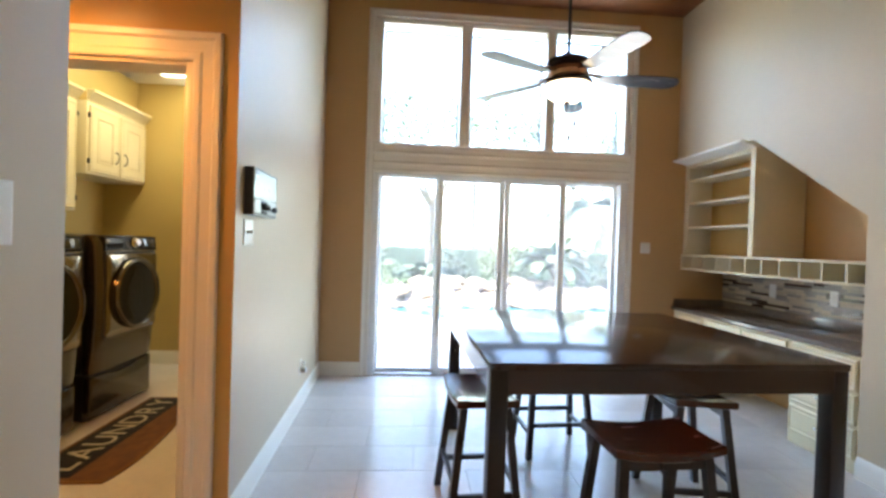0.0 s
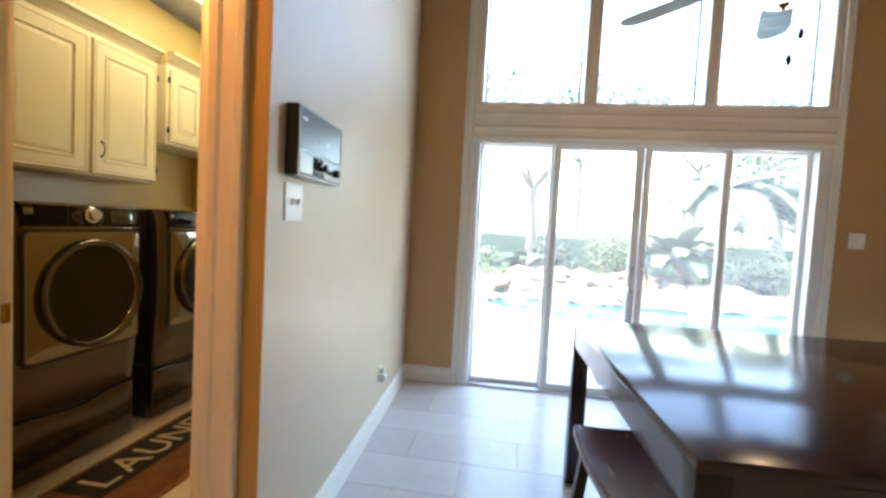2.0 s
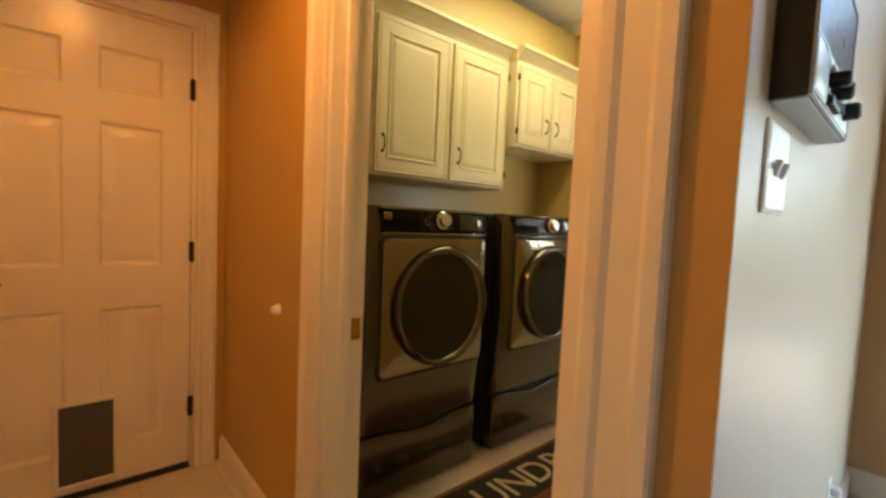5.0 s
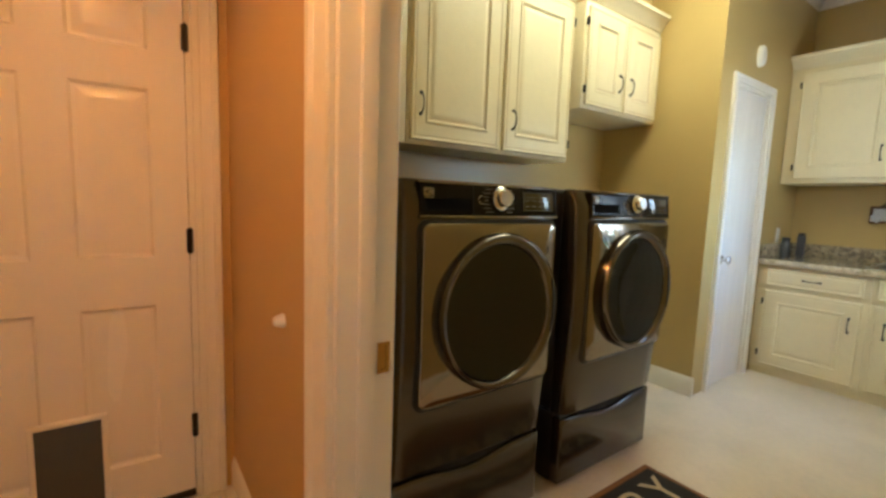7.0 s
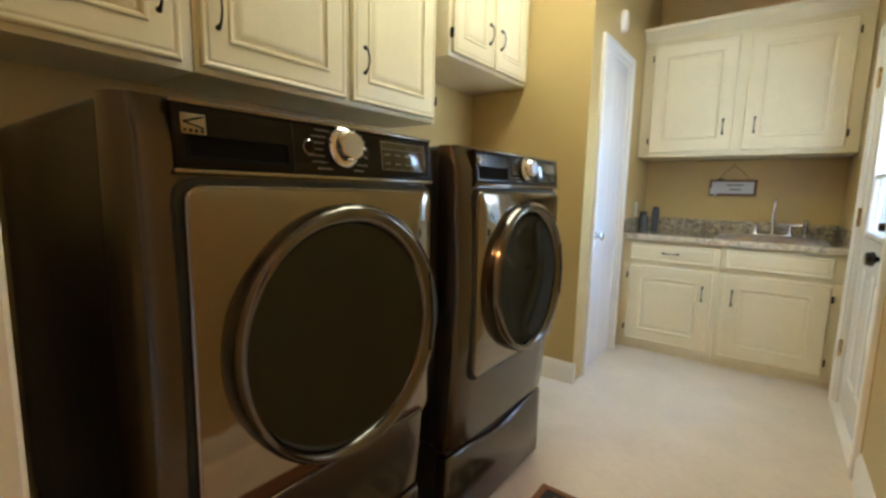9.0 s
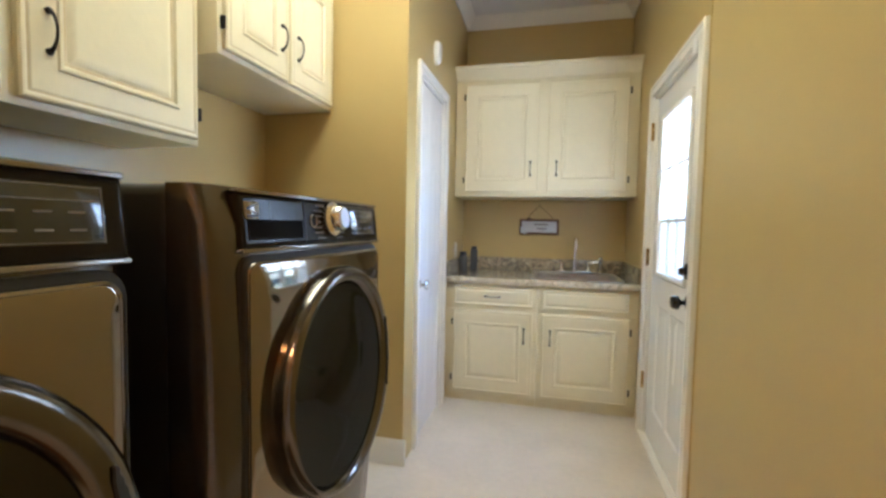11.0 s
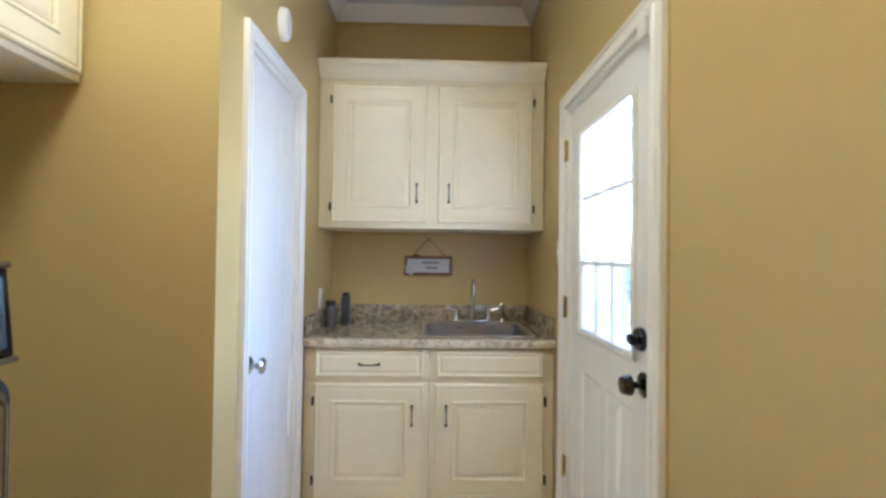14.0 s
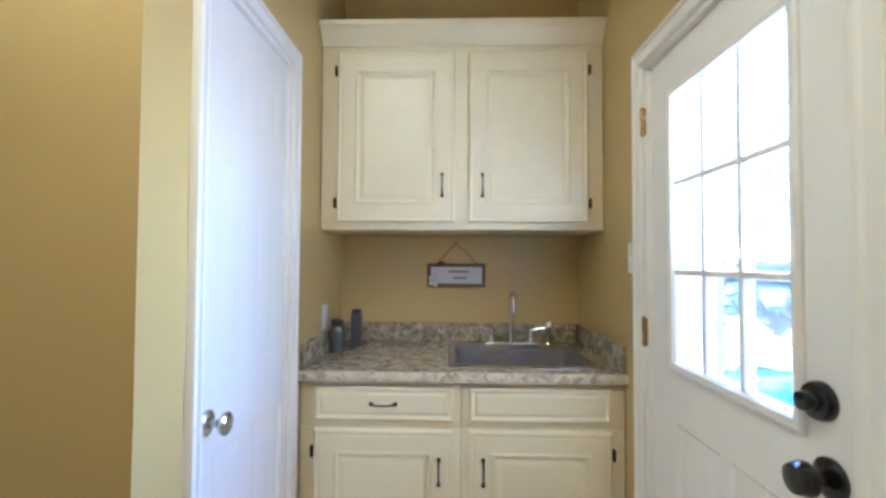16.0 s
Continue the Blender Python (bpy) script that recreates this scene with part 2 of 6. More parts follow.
M = {
    "wall_dining": material("greige_wall_paint", srgb(200, 183, 155), 0.45, vary=0.03, scale=1.2, bump=0.10, bump_scale=160),
    "wall_window": material("tan_brown_wall_paint", srgb(197, 159, 110), 0.55, vary=0.03, scale=1.2, bump=0.10, bump_scale=160),
    "wall_laundry": material("tan_wall_paint", srgb(195, 171, 109), 0.36, vary=0.03, scale=1.2, bump=0.10, bump_scale=160),
    "wall_hall": material("hall_tan_paint", srgb(198, 162, 98), 0.42, vary=0.03, scale=1.2, bump=0.10, bump_scale=160),
    "ceiling": material("white_ceiling_paint", srgb(225, 222, 214), 0.8, vary=0.03, scale=2, bump=0.4, bump_scale=120),
    "wood_ceiling": material("brown_stained_ceiling", srgb(140, 86, 48), 0.5, vary=0.25, scale=3, stretch=(1, 8, 1)),
    "trim": material("white_trim_paint", srgb(236, 232, 222), 0.32, vary=0.02, scale=3, rough_vary=0.05),
    "door_paint": material("white_door_paint", srgb(238, 235, 228), 0.24, vary=0.02, scale=3, bump=0.12, bump_scale=60, stretch=(1, 1, 0.15)),
    "cream": material("cream_cabinet_paint", srgb(233, 222, 186), 0.33, vary=0.05, scale=3, bump=0.1, bump_scale=50, rough_vary=0.06),
    "cream_inner": material("cream_shelf_paint", srgb(228, 216, 186), 0.4, vary=0.04, scale=3),
    "bronze": material("oil_rubbed_bronze", (0.03, 0.024, 0.02, 1), 0.32, 0.7, vary=0.2, scale=30),
    "black_knob": material("black_lacquered_metal", (0.012, 0.012, 0.012, 1), 0.18, 0.4, vary=0.2, scale=30, coat=0.5),
    "nickel": material("brushed_nickel", (0.62, 0.60, 0.57, 1), 0.24, 1.0, vary=0.05, scale=20),
    "chrome": material("bright_chrome", (0.8, 0.8, 0.8, 1), 0.07, 1.0, vary=0.02, scale=10, rough_vary=0.03),
    "brass": material("brass", (0.62, 0.45, 0.18, 1), 0.25, 1.0, vary=0.1, scale=30),
    "steel": material("brushed_steel", (0.56, 0.56, 0.57, 1), 0.30, 1.0, vary=0.08, scale=8, stretch=(1, 12, 12)),
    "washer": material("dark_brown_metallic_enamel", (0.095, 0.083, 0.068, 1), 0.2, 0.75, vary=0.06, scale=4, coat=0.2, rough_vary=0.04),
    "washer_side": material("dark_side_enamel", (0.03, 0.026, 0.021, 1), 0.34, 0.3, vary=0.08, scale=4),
    "washer_gloss": material("glossy_dark_front", (0.28, 0.245, 0.20, 1), 0.06, 0.95, vary=0.05, scale=4, rough_vary=0.02),
    "slot": material("black_slot", (0.004, 0.004, 0.004, 1), 0.8, vary=0.1, spec=0.1),
    "panel_edge": material("bright_metal_and_glint", (0.30, 0.275, 0.24, 1), 0.16, 0.95, vary=0.05),
    "glaze": material("brown_antiquing_glaze", srgb(216, 202, 162), 0.5, vary=0.2, scale=9, second=srgb(190, 168, 122)),
    "clear_grey": material("smoky_jar_glass", (0.10, 0.10, 0.095, 1), 0.1, vary=0.1, coat=0.5),
    "console": material("black_gloss_console", (0.014, 0.012, 0.010, 1), 0.16, 0.0, vary=0.1, scale=5, coat=0.0, spec=0.15, rough_vary=0.03),
    "ring": material("dark_chrome_ring", (0.15, 0.135, 0.115, 1), 0.15, 0.95, vary=0.05, scale=6, rough_vary=0.03),
    "dark_glass": smoked_glass("smoked_door_glass"),
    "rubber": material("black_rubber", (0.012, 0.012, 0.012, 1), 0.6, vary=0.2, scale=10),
    "grey_print": material("grey_printing", (0.22, 0.21, 0.19, 1), 0.5, vary=0.03),
    "lcd": material("blue_black_display", (0.02, 0.026, 0.035, 1), 0.08, vary=0.1, coat=0.8),
    "espresso": material("espresso_wood", (0.042, 0.014, 0.008, 1), 0.22, vary=0.25, scale=3, stretch=(6, 1, 6), coat=0.5, rough_vary=0.06),
    "espresso_top": material("espresso_table_top", (0.040, 0.016, 0.010, 1), 0.15, vary=0.2, scale=2.5, stretch=(7, 1, 7), coat=0.0, spec=0.65, bump=0.05, bump_scale=8, rough_vary=0.04),
    "black_wood": material("black_brown_wood", (0.016, 0.010, 0.008, 1), 0.3, vary=0.25, scale=4, stretch=(5, 5, 1), coat=0.2),
    "seat": material("red_brown_seat_wood", (0.085, 0.022, 0.009, 1), 0.25, vary=0.25, scale=4, stretch=(1, 7, 7), coat=0.3),
    # blue in the blade colour stands for the sky's reflection
    "fan_blade": material("sky_blued_fan_blade", (0.085, 0.10, 0.13, 1), 0.25, vary=0.2, scale=6, stretch=(1, 8, 1), coat=0.3),
    "fan_bronze": material("fan_bronze", (0.06, 0.035, 0.022, 1), 0.3, 0.6, vary=0.2, scale=15),
    # copper made lighter to carry the glow of the fan's lamp
    "fan_copper": material("glow_lightened_copper", (0.80, 0.46, 0.24, 1), 0.35, 0.85, vary=0.25, scale=25),
    "fan_globe": glowing("lit_frosted_globe", (1.0, 0.80, 0.52, 1), 0.35),
    "lamp_diffuser": glowing("lit_lamp_diffuser", (1.0, 0.91, 0.55, 1), 0.32),
    "can_diffuser": glowing("lit_can_lens", (1.0, 0.70, 0.35, 1), 4.0),
    "plastic": material("white_plastic", srgb(236, 234, 228), 0.35, vary=0.02, scale=10),
    "black_plastic": material("black_plastic", (0.02, 0.02, 0.021, 1), 0.35, vary=0.1, scale=10),
    "grey_plastic": material("blue_grey_plastic", (0.075, 0.08, 0.09, 1), 0.33, vary=0.1, scale=10),
    "intercom_side": material("dark_brown_vinyl", (0.035, 0.022, 0.016, 1), 0.45, vary=0.2, scale=10, stretch=(1, 1, 6)),
    "intercom_face": material("brushed_grey_grille", (0.05, 0.055, 0.065, 1), 0.30, 0.1, vary=0.1, scale=40),
    "pale_plate": material("pale_metal_plate", (0.62, 0.64, 0.60, 1), 0.35, 0.2, vary=0.04, scale=20),
    "silver_panel": material("silver_panel", (0.40, 0.42, 0.40, 1), 0.42, 0.5, vary=0.08, scale=20),
    "tile": material("grey_beige_floor_tile", srgb(224, 220, 213), 0.22, vary=0.08, scale=2.2, random_tint=0.05, bump=0.08, bump_scale=30, rough_vary=0.1),
    "grout": material("floor_grout", srgb(211, 206, 198), 0.85, vary=0.1, scale=20),
    "laundry_floor": material("mottled_travertine_floor", srgb(224, 214, 196), 0.30, vary=0.12, scale=3.2, spread=0.6, bump=0.03, bump_scale=40, rough_vary=0.02),
    "granite": granite("tan_granite", [(0.035, 0.028, 0.022, 1), (0.16, 0.12, 0.075, 1), (0.42, 0.36, 0.24, 1), (0.17, 0.145, 0.105, 1), (0.44, 0.37, 0.24, 1), (0.54, 0.47, 0.33, 1), (0.26, 0.20, 0.12, 1)], 40),
    "granite_edge": granite("pale_chiselled_granite", [(0.20, 0.16, 0.10, 1), (0.50, 0.44, 0.31, 1), (0.68, 0.61, 0.46, 1), (0.36, 0.30, 0.20, 1), (0.74, 0.68, 0.54, 1)], 40),
    "desk_granite": granite("brown_granite", [(0.07, 0.055, 0.045, 1), (0.24, 0.19, 0.145, 1), (0.15, 0.13, 0.11, 1), (0.36, 0.30, 0.23, 1)], 60),
    "mosaic_light": material("cream_stone_strip", srgb(205, 190, 165), 0.35, vary=0.12, scale=12, random_tint=0.12),
    "mosaic_grey": material("grey_stone_strip", srgb(150, 143, 135), 0.3, vary=0.12, scale=12, random_tint=0.2),
    "mosaic_dark": material("dark_glass_strip", srgb(78, 62, 54), 0.12, vary=0.12, scale=12, random_tint=0.25),
    "mat_black": material("black_mat_pile", (0.014, 0.012, 0.011, 1), 0.9, vary=0.2, scale=40, bump=0.6, bump_scale=220),
    "mat_brown": material("rust_brown_mat_pile", (0.20, 0.075, 0.022, 1), 0.9, second=(0.10, 0.035, 0.012, 1), scale=16, spread=0.35, bump=0.6, bump_scale=220),
    "mat_border": material("ochre_mat_border", (0.26, 0.115, 0.035, 1), 0.9, vary=0.2, scale=40, bump=0.6, bump_scale=220),
    "mat_letter": material("cream_mat_lettering", (0.55, 0.46, 0.30, 1), 0.9, vary=0.15, scale=40),
    "sign_wood": material("rustic_sign_wood", (0.24, 0.13, 0.06, 1), 0.7, vary=0.3, scale=12, stretch=(1, 6, 6)),
    "sign_white": material("whitewashed_board", srgb(214, 214, 210), 0.7, vary=0.08, scale=20, stretch=(1, 8, 8)),
    "twine": material("brown_twine", (0.10, 0.06, 0.03, 1), 0.9, vary=0.2, scale=60),
    "glass": clear_glass("window_glass"),
    "vinyl": material("white_vinyl_frame", srgb(235, 236, 236), 0.35, vary=0.02, scale=4),
    "screen_dark": material("dark_frame_line", (0.03, 0.032, 0.035, 1), 0.5, vary=0.1),
    "concrete": material("pale_patio_concrete", srgb(205, 198, 186), 0.85, vary=0.1, scale=1.5, bump=0.3, bump_scale=60),
    "lawn": material("lawn", (0.085, 0.14, 0.035, 1), 0.95, vary=0.25, scale=1.5, bump=0.5, bump_scale=30),
    "rock": material("tan_boulder", srgb(122, 104, 86), 0.85, second=srgb(60, 50, 42), scale=3, spread=0.5, bump=0.8, bump_scale=14, random_tint=0.2),
    "leaf": material("garden_leaf", (0.062, 0.092, 0.036, 1), 0.5, vary=0.3, scale=3, random_tint=0.2),
    "leaf_dark": material("dark_garden_leaf", (0.046, 0.066, 0.036, 1), 0.5, vary=0.3, scale=3, random_tint=0.2),
    # leaf colour lightened to put bright haze over the far trees
    "leaf_hazed": material("hazed_tree_leaf", (0.15, 0.18, 0.12, 1), 0.5, vary=0.2, scale=3, random_tint=0.15),
    "leaf_palm": material("grey_green_palm_leaf", (0.105, 0.13, 0.075, 1), 0.45, vary=0.25, scale=3, random_tint=0.15),
    "leaf_lime": material("yellow_green_leaf", (0.085, 0.105, 0.028, 1), 0.5, vary=0.3, scale=3, random_tint=0.2),
    "bark": material("grey_brown_bark", (0.16, 0.12, 0.09, 1), 0.95, vary=0.3, scale=8, stretch=(3, 3, 0.6), bump=0.8, bump_scale=20),
    "fence": material("weathered_fence_wood", (0.26, 0.19, 0.13, 1), 0.9, vary=0.25, scale=5, stretch=(6, 6, 0.5)),
    "brick": material("red_brown_brick", srgb(160, 98, 78), 0.9, vary=0.2, scale=8, bump=0.5, bump_scale=60, random_tint=0.15),
    "mortar": material("pale_mortar", srgb(176, 165, 150), 0.95, vary=0.1, scale=12),
    "shingle": material("grey_shingle", (0.10, 0.095, 0.09, 1), 0.9, vary=0.2, scale=8),
    "cord": material("dark_cord", (0.03, 0.03, 0.03, 1), 0.6, vary=0.1),
}


def water_material():
    m = bpy.data.materials.new("pool_water")
    m.use_nodes = True
    n, l = m.node_tree.nodes, m.node_tree.links
    b = n["Principled BSDF"]
    b.inputs["Base Color"].default_value = (0.010, 0.075, 0.10, 1)
    b.inputs["Roughness"].default_value = 0.12
    b.inputs["Specular IOR Level"].default_value = 0.15
    t = n.new("ShaderNodeTexNoise")
    t.inputs["Scale"].default_value, t.inputs["Detail"].default_value = 3.0, 3.0
    bp = n.new("ShaderNodeBump")
    bp.inputs["Strength"].default_value, bp.inputs["Distance"].default_value = 0.25, 0.03
    l.new(t.outputs[0], bp.inputs["Height"])
    l.new(bp.outputs[0], b.inputs["Normal"])
    return m


M["water"] = water_material()


# ---------------------------------------------------------------- mesh tools
def finish(bm, name, mat, sharp=35):
    me = bpy.data.meshes.new(name)
    bmesh.ops.recalc_face_normals(bm, faces=bm.faces)
    bm.to_mesh(me)
    bm.free()
    me.shade_smooth()
    me.set_sharp_from_angle(angle=radians(sharp))
    me.materials.append(M[mat])
    return me


def part(name, bm, mat, parent, label="", sharp=35):
    """Links a bmesh as one mesh object under a thing or under a part."""
    ob = new(name, finish(bm, name, mat, sharp))
    ob.parent = parent
    return tagged(ob, label) if label else ob


def thing(name, m, label, category, group="", kind=""):
    """A thing's root: an Empty at its base, to which the parts are added."""
    ob = new(name)
    ob.matrix_world = m
    return tagged(ob, label, category, group, kind)


def solid(name, bm, mat, m, label, category, group="", kind="", sharp=35):
    """A thing or a piece of the setting that is one mesh."""
    ob = new(name, finish(bm, name, mat, sharp))
    ob.matrix_world = m
    return tagged(ob, label, category, group, kind)


def box(x0, x1, y0, y1, z0, z1, bevel=0.0, bm=None, segments=2):
    own = bm is None
    work = bmesh.new()
    v = [work.verts.new((x, y, z)) for x in (x0, x1) for y in (y0, y1) for z in (z0, z1)]
    for f in ((0, 1, 3, 2), (4, 6, 7, 5), (0, 4, 5, 1), (2, 3, 7, 6), (0, 2, 6, 4), (1, 5, 7, 3)):
        work.faces.new([v[i] for i in f])
    if bevel:
        bmesh.ops.bevel(work, geom=list(work.edges), offset=bevel, segments=segments, affect="EDGES", profile=0.5)
    return work if own else merge(bm, work)


def merge(bm, other, m=None):
    if m is not None:
        bmesh.ops.transform(other, matrix=m, verts=other.verts)
    me = bpy.data.meshes.new("joined")
    other.to_mesh(me)
    other.free()
    bm.from_mesh(me)
    bpy.data.meshes.remove(me)
    return bm


def rings(loops, cap_start=True, cap_end=True, closed=True, bm=None):
    """Bridges loops of equal length, one after the other."""
    bm = bm or bmesh.new()
    vs = [[bm.verts.new(p) for p in loop] for loop in loops]
    n = len(vs[0])
    for a, b in zip(vs, vs[1:]):
        for i in range(n if closed else n - 1):
            j = (i + 1) % n
            bm.faces.new((a[i], a[j], b[j], b[i]))
    if cap_start:
        bm.faces.new(list(reversed(vs[0])))
    if cap_end:
        bm.faces.new(vs[-1])
    return bm


def panel(x0, x1, z0, z1, profile, cap_end=True, cap_start=True, bm=None):
    """A framed panel in the xz plane that faces -y; profile: (inset, y) from the back edge inwards."""
    loops = [[(x0 + i, y, z0 + i), (x1 - i, y, z0 + i), (x1 - i, y, z1 - i), (x0 + i, y, z1 - i)] for i, y in profile]
    return rings(loops, cap_start, cap_end, True, bm)


def lathe(profile, segments=28, axis="z", cap_start=True, cap_end=True, bm=None):
    """Turns (radius, height) pairs round an axis."""
    loops = []
    for r, h in profile:
        ring = []
        for k in range(segments):
            a = 2 * math.pi * k / segments
            c, s = r * math.cos(a), r * math.sin(a)
            ring.append({"z": (c, s, h), "y": (c, h, s), "x": (h, c, s)}[axis])
        loops.append(ring)
    return rings(loops, cap_start, cap_end, True, bm)


def tube(points, radius, segments=8, bm=None, caps=True):
    """A round tube through points; radius may be a list."""
    pts = [Vector(p) for p in points]
    rad = radius if isinstance(radius, (list, tuple)) else [radius] * len(pts)
    loops, up = [], None
    for i, p in enumerate(pts):
        d = (pts[min(i + 1, len(pts) - 1)] - pts[max(i - 1, 0)]).normalized()
        if up is None:
            up = Vector((0, 0, 1)) if abs(d.z) < 0.9 else Vector((1, 0, 0))
        side = d.cross(up).normalized()
        up = side.cross(d).normalized()
        loops.append([p + (side * math.cos(2 * math.pi * k / segments) + up * math.sin(2 * math.pi * k / segments)) * rad[i] for k in range(segments)])
    return rings(loops, caps, caps, True, bm)


def prism(outline, a, b, plane="xy", bm=None):
    """Extrudes an outline from a to b along the axis that its plane leaves out."""
    put = {"xy": lambda p, h: (p[0], p[1], h), "yz": lambda p, h: (h, p[0], p[1]), "xz": lambda p, h: (p[0], h, p[1])}[plane]
    return rings([[put(p, a) for p in outline], [put(p, b) for p in outline]], True, True, True, bm)


def moved(bm, m):
    bmesh.ops.transform(bm, matrix=m, verts=bm.verts)
    return bm


HOME = Matrix.Identity(4)


# ---------------------------------------------------------------- the plan
GREY_X = -0.938            # dining face of the wall between dining room and laundry, at the hall
GREY_X1 = -1.018           # the same face where it meets the window wall
ROOM_X1 = 2.53             # right-hand dining wall
DOOR_Y = 3.69              # hall face of the laundry's door wall
DOOR_Y1 = 3.815
WIN_Y, WIN_Y1 = 6.0, 6.16  # window wall
DINING_H = 3.69
HALL_Y = 2.725             # hall's other side wall
PET_X = -3.09              # hall's end wall
HALL_H = 2.44
L_RIGHT, L_LEFT, STUB_X, ALCOVE_Y, BACK_Y, L_H = -1.162, -3.25, -2.455, 6.33, 7.88, 2.91
BACK_OF_ROOM = -1.6
OPEN_X0, OPEN_X1, OPEN_H = -2.01, -1.128, 2.075  # laundry doorway


def wall(name, bm, mat, label="painted plaster wall"):
    return solid(name, bm, mat, HOME, label, "wall", kind="structure")


# floors
floor = solid("floor_dining", box(GREY_X - 2.2, 3.4, BACK_OF_ROOM - 0.15, WIN_Y1, -0.10, -0.006), "grout", HOME,
              "large grey-beige stone tiles with thin grout lines", "floor", kind="structure")
solid("floor_laundry", box(L_LEFT - 0.1, L_RIGHT + 0.1, DOOR_Y + 0.07, BACK_Y + 0.1, -0.10, 0.0), "laundry_floor", HOME,
      "pale mottled travertine-look laundry floor", "floor", kind="structure")
solid("threshold", box(OPEN_X0, OPEN_X1, DOOR_Y, DOOR_Y + 0.07, -0.09, 0.002, 0.001), "laundry_floor", HOME,
      "pale stone threshold strip in the doorway", "threshold", kind="structure")

# dining walls
GREY_TURN = math.degrees(math.atan2(GREY_X - GREY_X1, WIN_Y - DOOR_Y))


def grey_x(y):
    """The dining face of that wall, a little out of square with the window."""
    return GREY_X + (GREY_X1 - GREY_X) * (y - DOOR_Y) / (WIN_Y - DOOR_Y)


def on_grey(y, z):
    """A place on that wall for a thing that faces -y."""
    return pose(grey_x(y), y, z, 0, 0, 90 + GREY_TURN)


bm = prism([(L_RIGHT, DOOR_Y), (GREY_X, DOOR_Y), (grey_x(WIN_Y1), WIN_Y1), (L_RIGHT, WIN_Y1)], 0, DINING_H)
wall("wall_between_dining_and_laundry", bm, "wall_dining", "greige painted wall with a satin sheen")
bm = box(L_RIGHT, GREY_X, HALL_Y, DOOR_Y, HALL_H, DINING_H)
wall("wall_over_hall_opening", bm, "wall_dining")
bm = box(-1.12, GREY_X, BACK_OF_ROOM, HALL_Y, 0, DINING_H)
wall("wall_beside_hall", bm, "wall_dining", "greige painted wall end by the hall")
W = dict(x0=-0.55, x1=2.02, top=3.49)
bm = box(GREY_X1, W["x0"], WIN_Y, WIN_Y1, 0, DINING_H)
box(W["x1"], 3.2, WIN_Y, WIN_Y1, 0, DINING_H, bm=bm)
box(W["x0"], W["x1"], WIN_Y, WIN_Y1, W["top"], DINING_H, bm=bm)
wall("wall_window", bm, "wall_window", "tan wall round the tall window and sliding door")
# right wall with its desk niche, whose head follows a stair's slope
bm = prism([(BACK_OF_ROOM, 0), (4.09, 0), (4.09, 1.56), (BACK_OF_ROOM, 1.56)], ROOM_X1, ROOM_X1 + 0.12, "yz")
prism([(BACK_OF_ROOM, 1.56), (4.09, 1.56), (5.0, 2.22), (BACK_OF_ROOM, 2.22)], ROOM_X1, ROOM_X1 + 0.12, "yz", bm)
prism([(BACK_OF_ROOM, 2.22), (WIN_Y, 2.22), (WIN_Y, DINING_H), (BACK_OF_ROOM, DINING_H)], ROOM_X1, ROOM_X1 + 0.12, "yz", bm)
wall("wall_right", bm, "wall_dining", "greige wall with a desk niche under a slope")
bm = box(3.08, 3.2, 3.95, WIN_Y, 0, 2.4)
box(ROOM_X1 + 0.12, 3.08, 3.95, 4.09, 0, 2.4, bm=bm)
prism([(4.09, 1.56), (5.0, 2.22), (5.0, 2.32), (4.09, 1.66)], ROOM_X1 + 0.12, 3.08, "yz", bm)
prism([(5.0, 2.22), (WIN_Y, 2.22), (WIN_Y, 2.32), (5.0, 2.32)], ROOM_X1 + 0.12, 3.08, "yz", bm)
wall("wall_niche", bm, "wall_window", "tan painted back of the desk niche")
bm = box(-1.12, ROOM_X1 + 0.12, BACK_OF_ROOM - 0.15, BACK_OF_ROOM, 0, DINING_H)
wall("wall_behind", bm, "wall_dining")
solid("ceiling_dining", box(L_RIGHT, 3.2, BACK_OF_ROOM - 0.15, WIN_Y1, DINING_H, DINING_H + 0.12), "wood_ceiling", HOME,
      "brown stained high ceiling", "ceiling", kind="structure")

# hall
bm = box(PET_X, OPEN_X0, DOOR_Y - 0.004, DOOR_Y1, 0, L_H)
box(OPEN_X0, OPEN_X1, DOOR_Y - 0.004, DOOR_Y1, OPEN_H, L_H, bm=bm)
box(OPEN_X1, GREY_X - 0.0005, DOOR_Y - 0.004, DOOR_Y + 0.01, 0, HALL_H, bm=bm)
wall("wall_laundry_door", bm, "wall_hall", "tan painted hall wall with the laundry doorway")
bm = box(PET_X - 0.12, -1.12, HALL_Y - 0.12, HALL_Y, 0, HALL_H)
wall("wall_hall_side", bm, "wall_hall")
PET = dict(y0=2.76, y1=3.562, h=2.06)
bm = box(PET_X - 0.12, PET_X, HALL_Y, PET["y0"], 0, HALL_H)
box(PET_X - 0.12, PET_X, PET["y1"], DOOR_Y1, 0, HALL_H, bm=bm)
box(PET_X - 0.12, PET_X, PET["y0"], PET["y1"], PET["h"], HALL_H, bm=bm)
wall("wall_hall_end", bm, "wall_hall", "tan painted hall end wall")
solid("ceiling_hall", box(PET_X - 0.12, L_RIGHT, HALL_Y - 0.12, DOOR_Y, HALL_H, HALL_H + 0.1), "ceiling", HOME,
      "white painted hall ceiling", "ceiling", kind="structure")

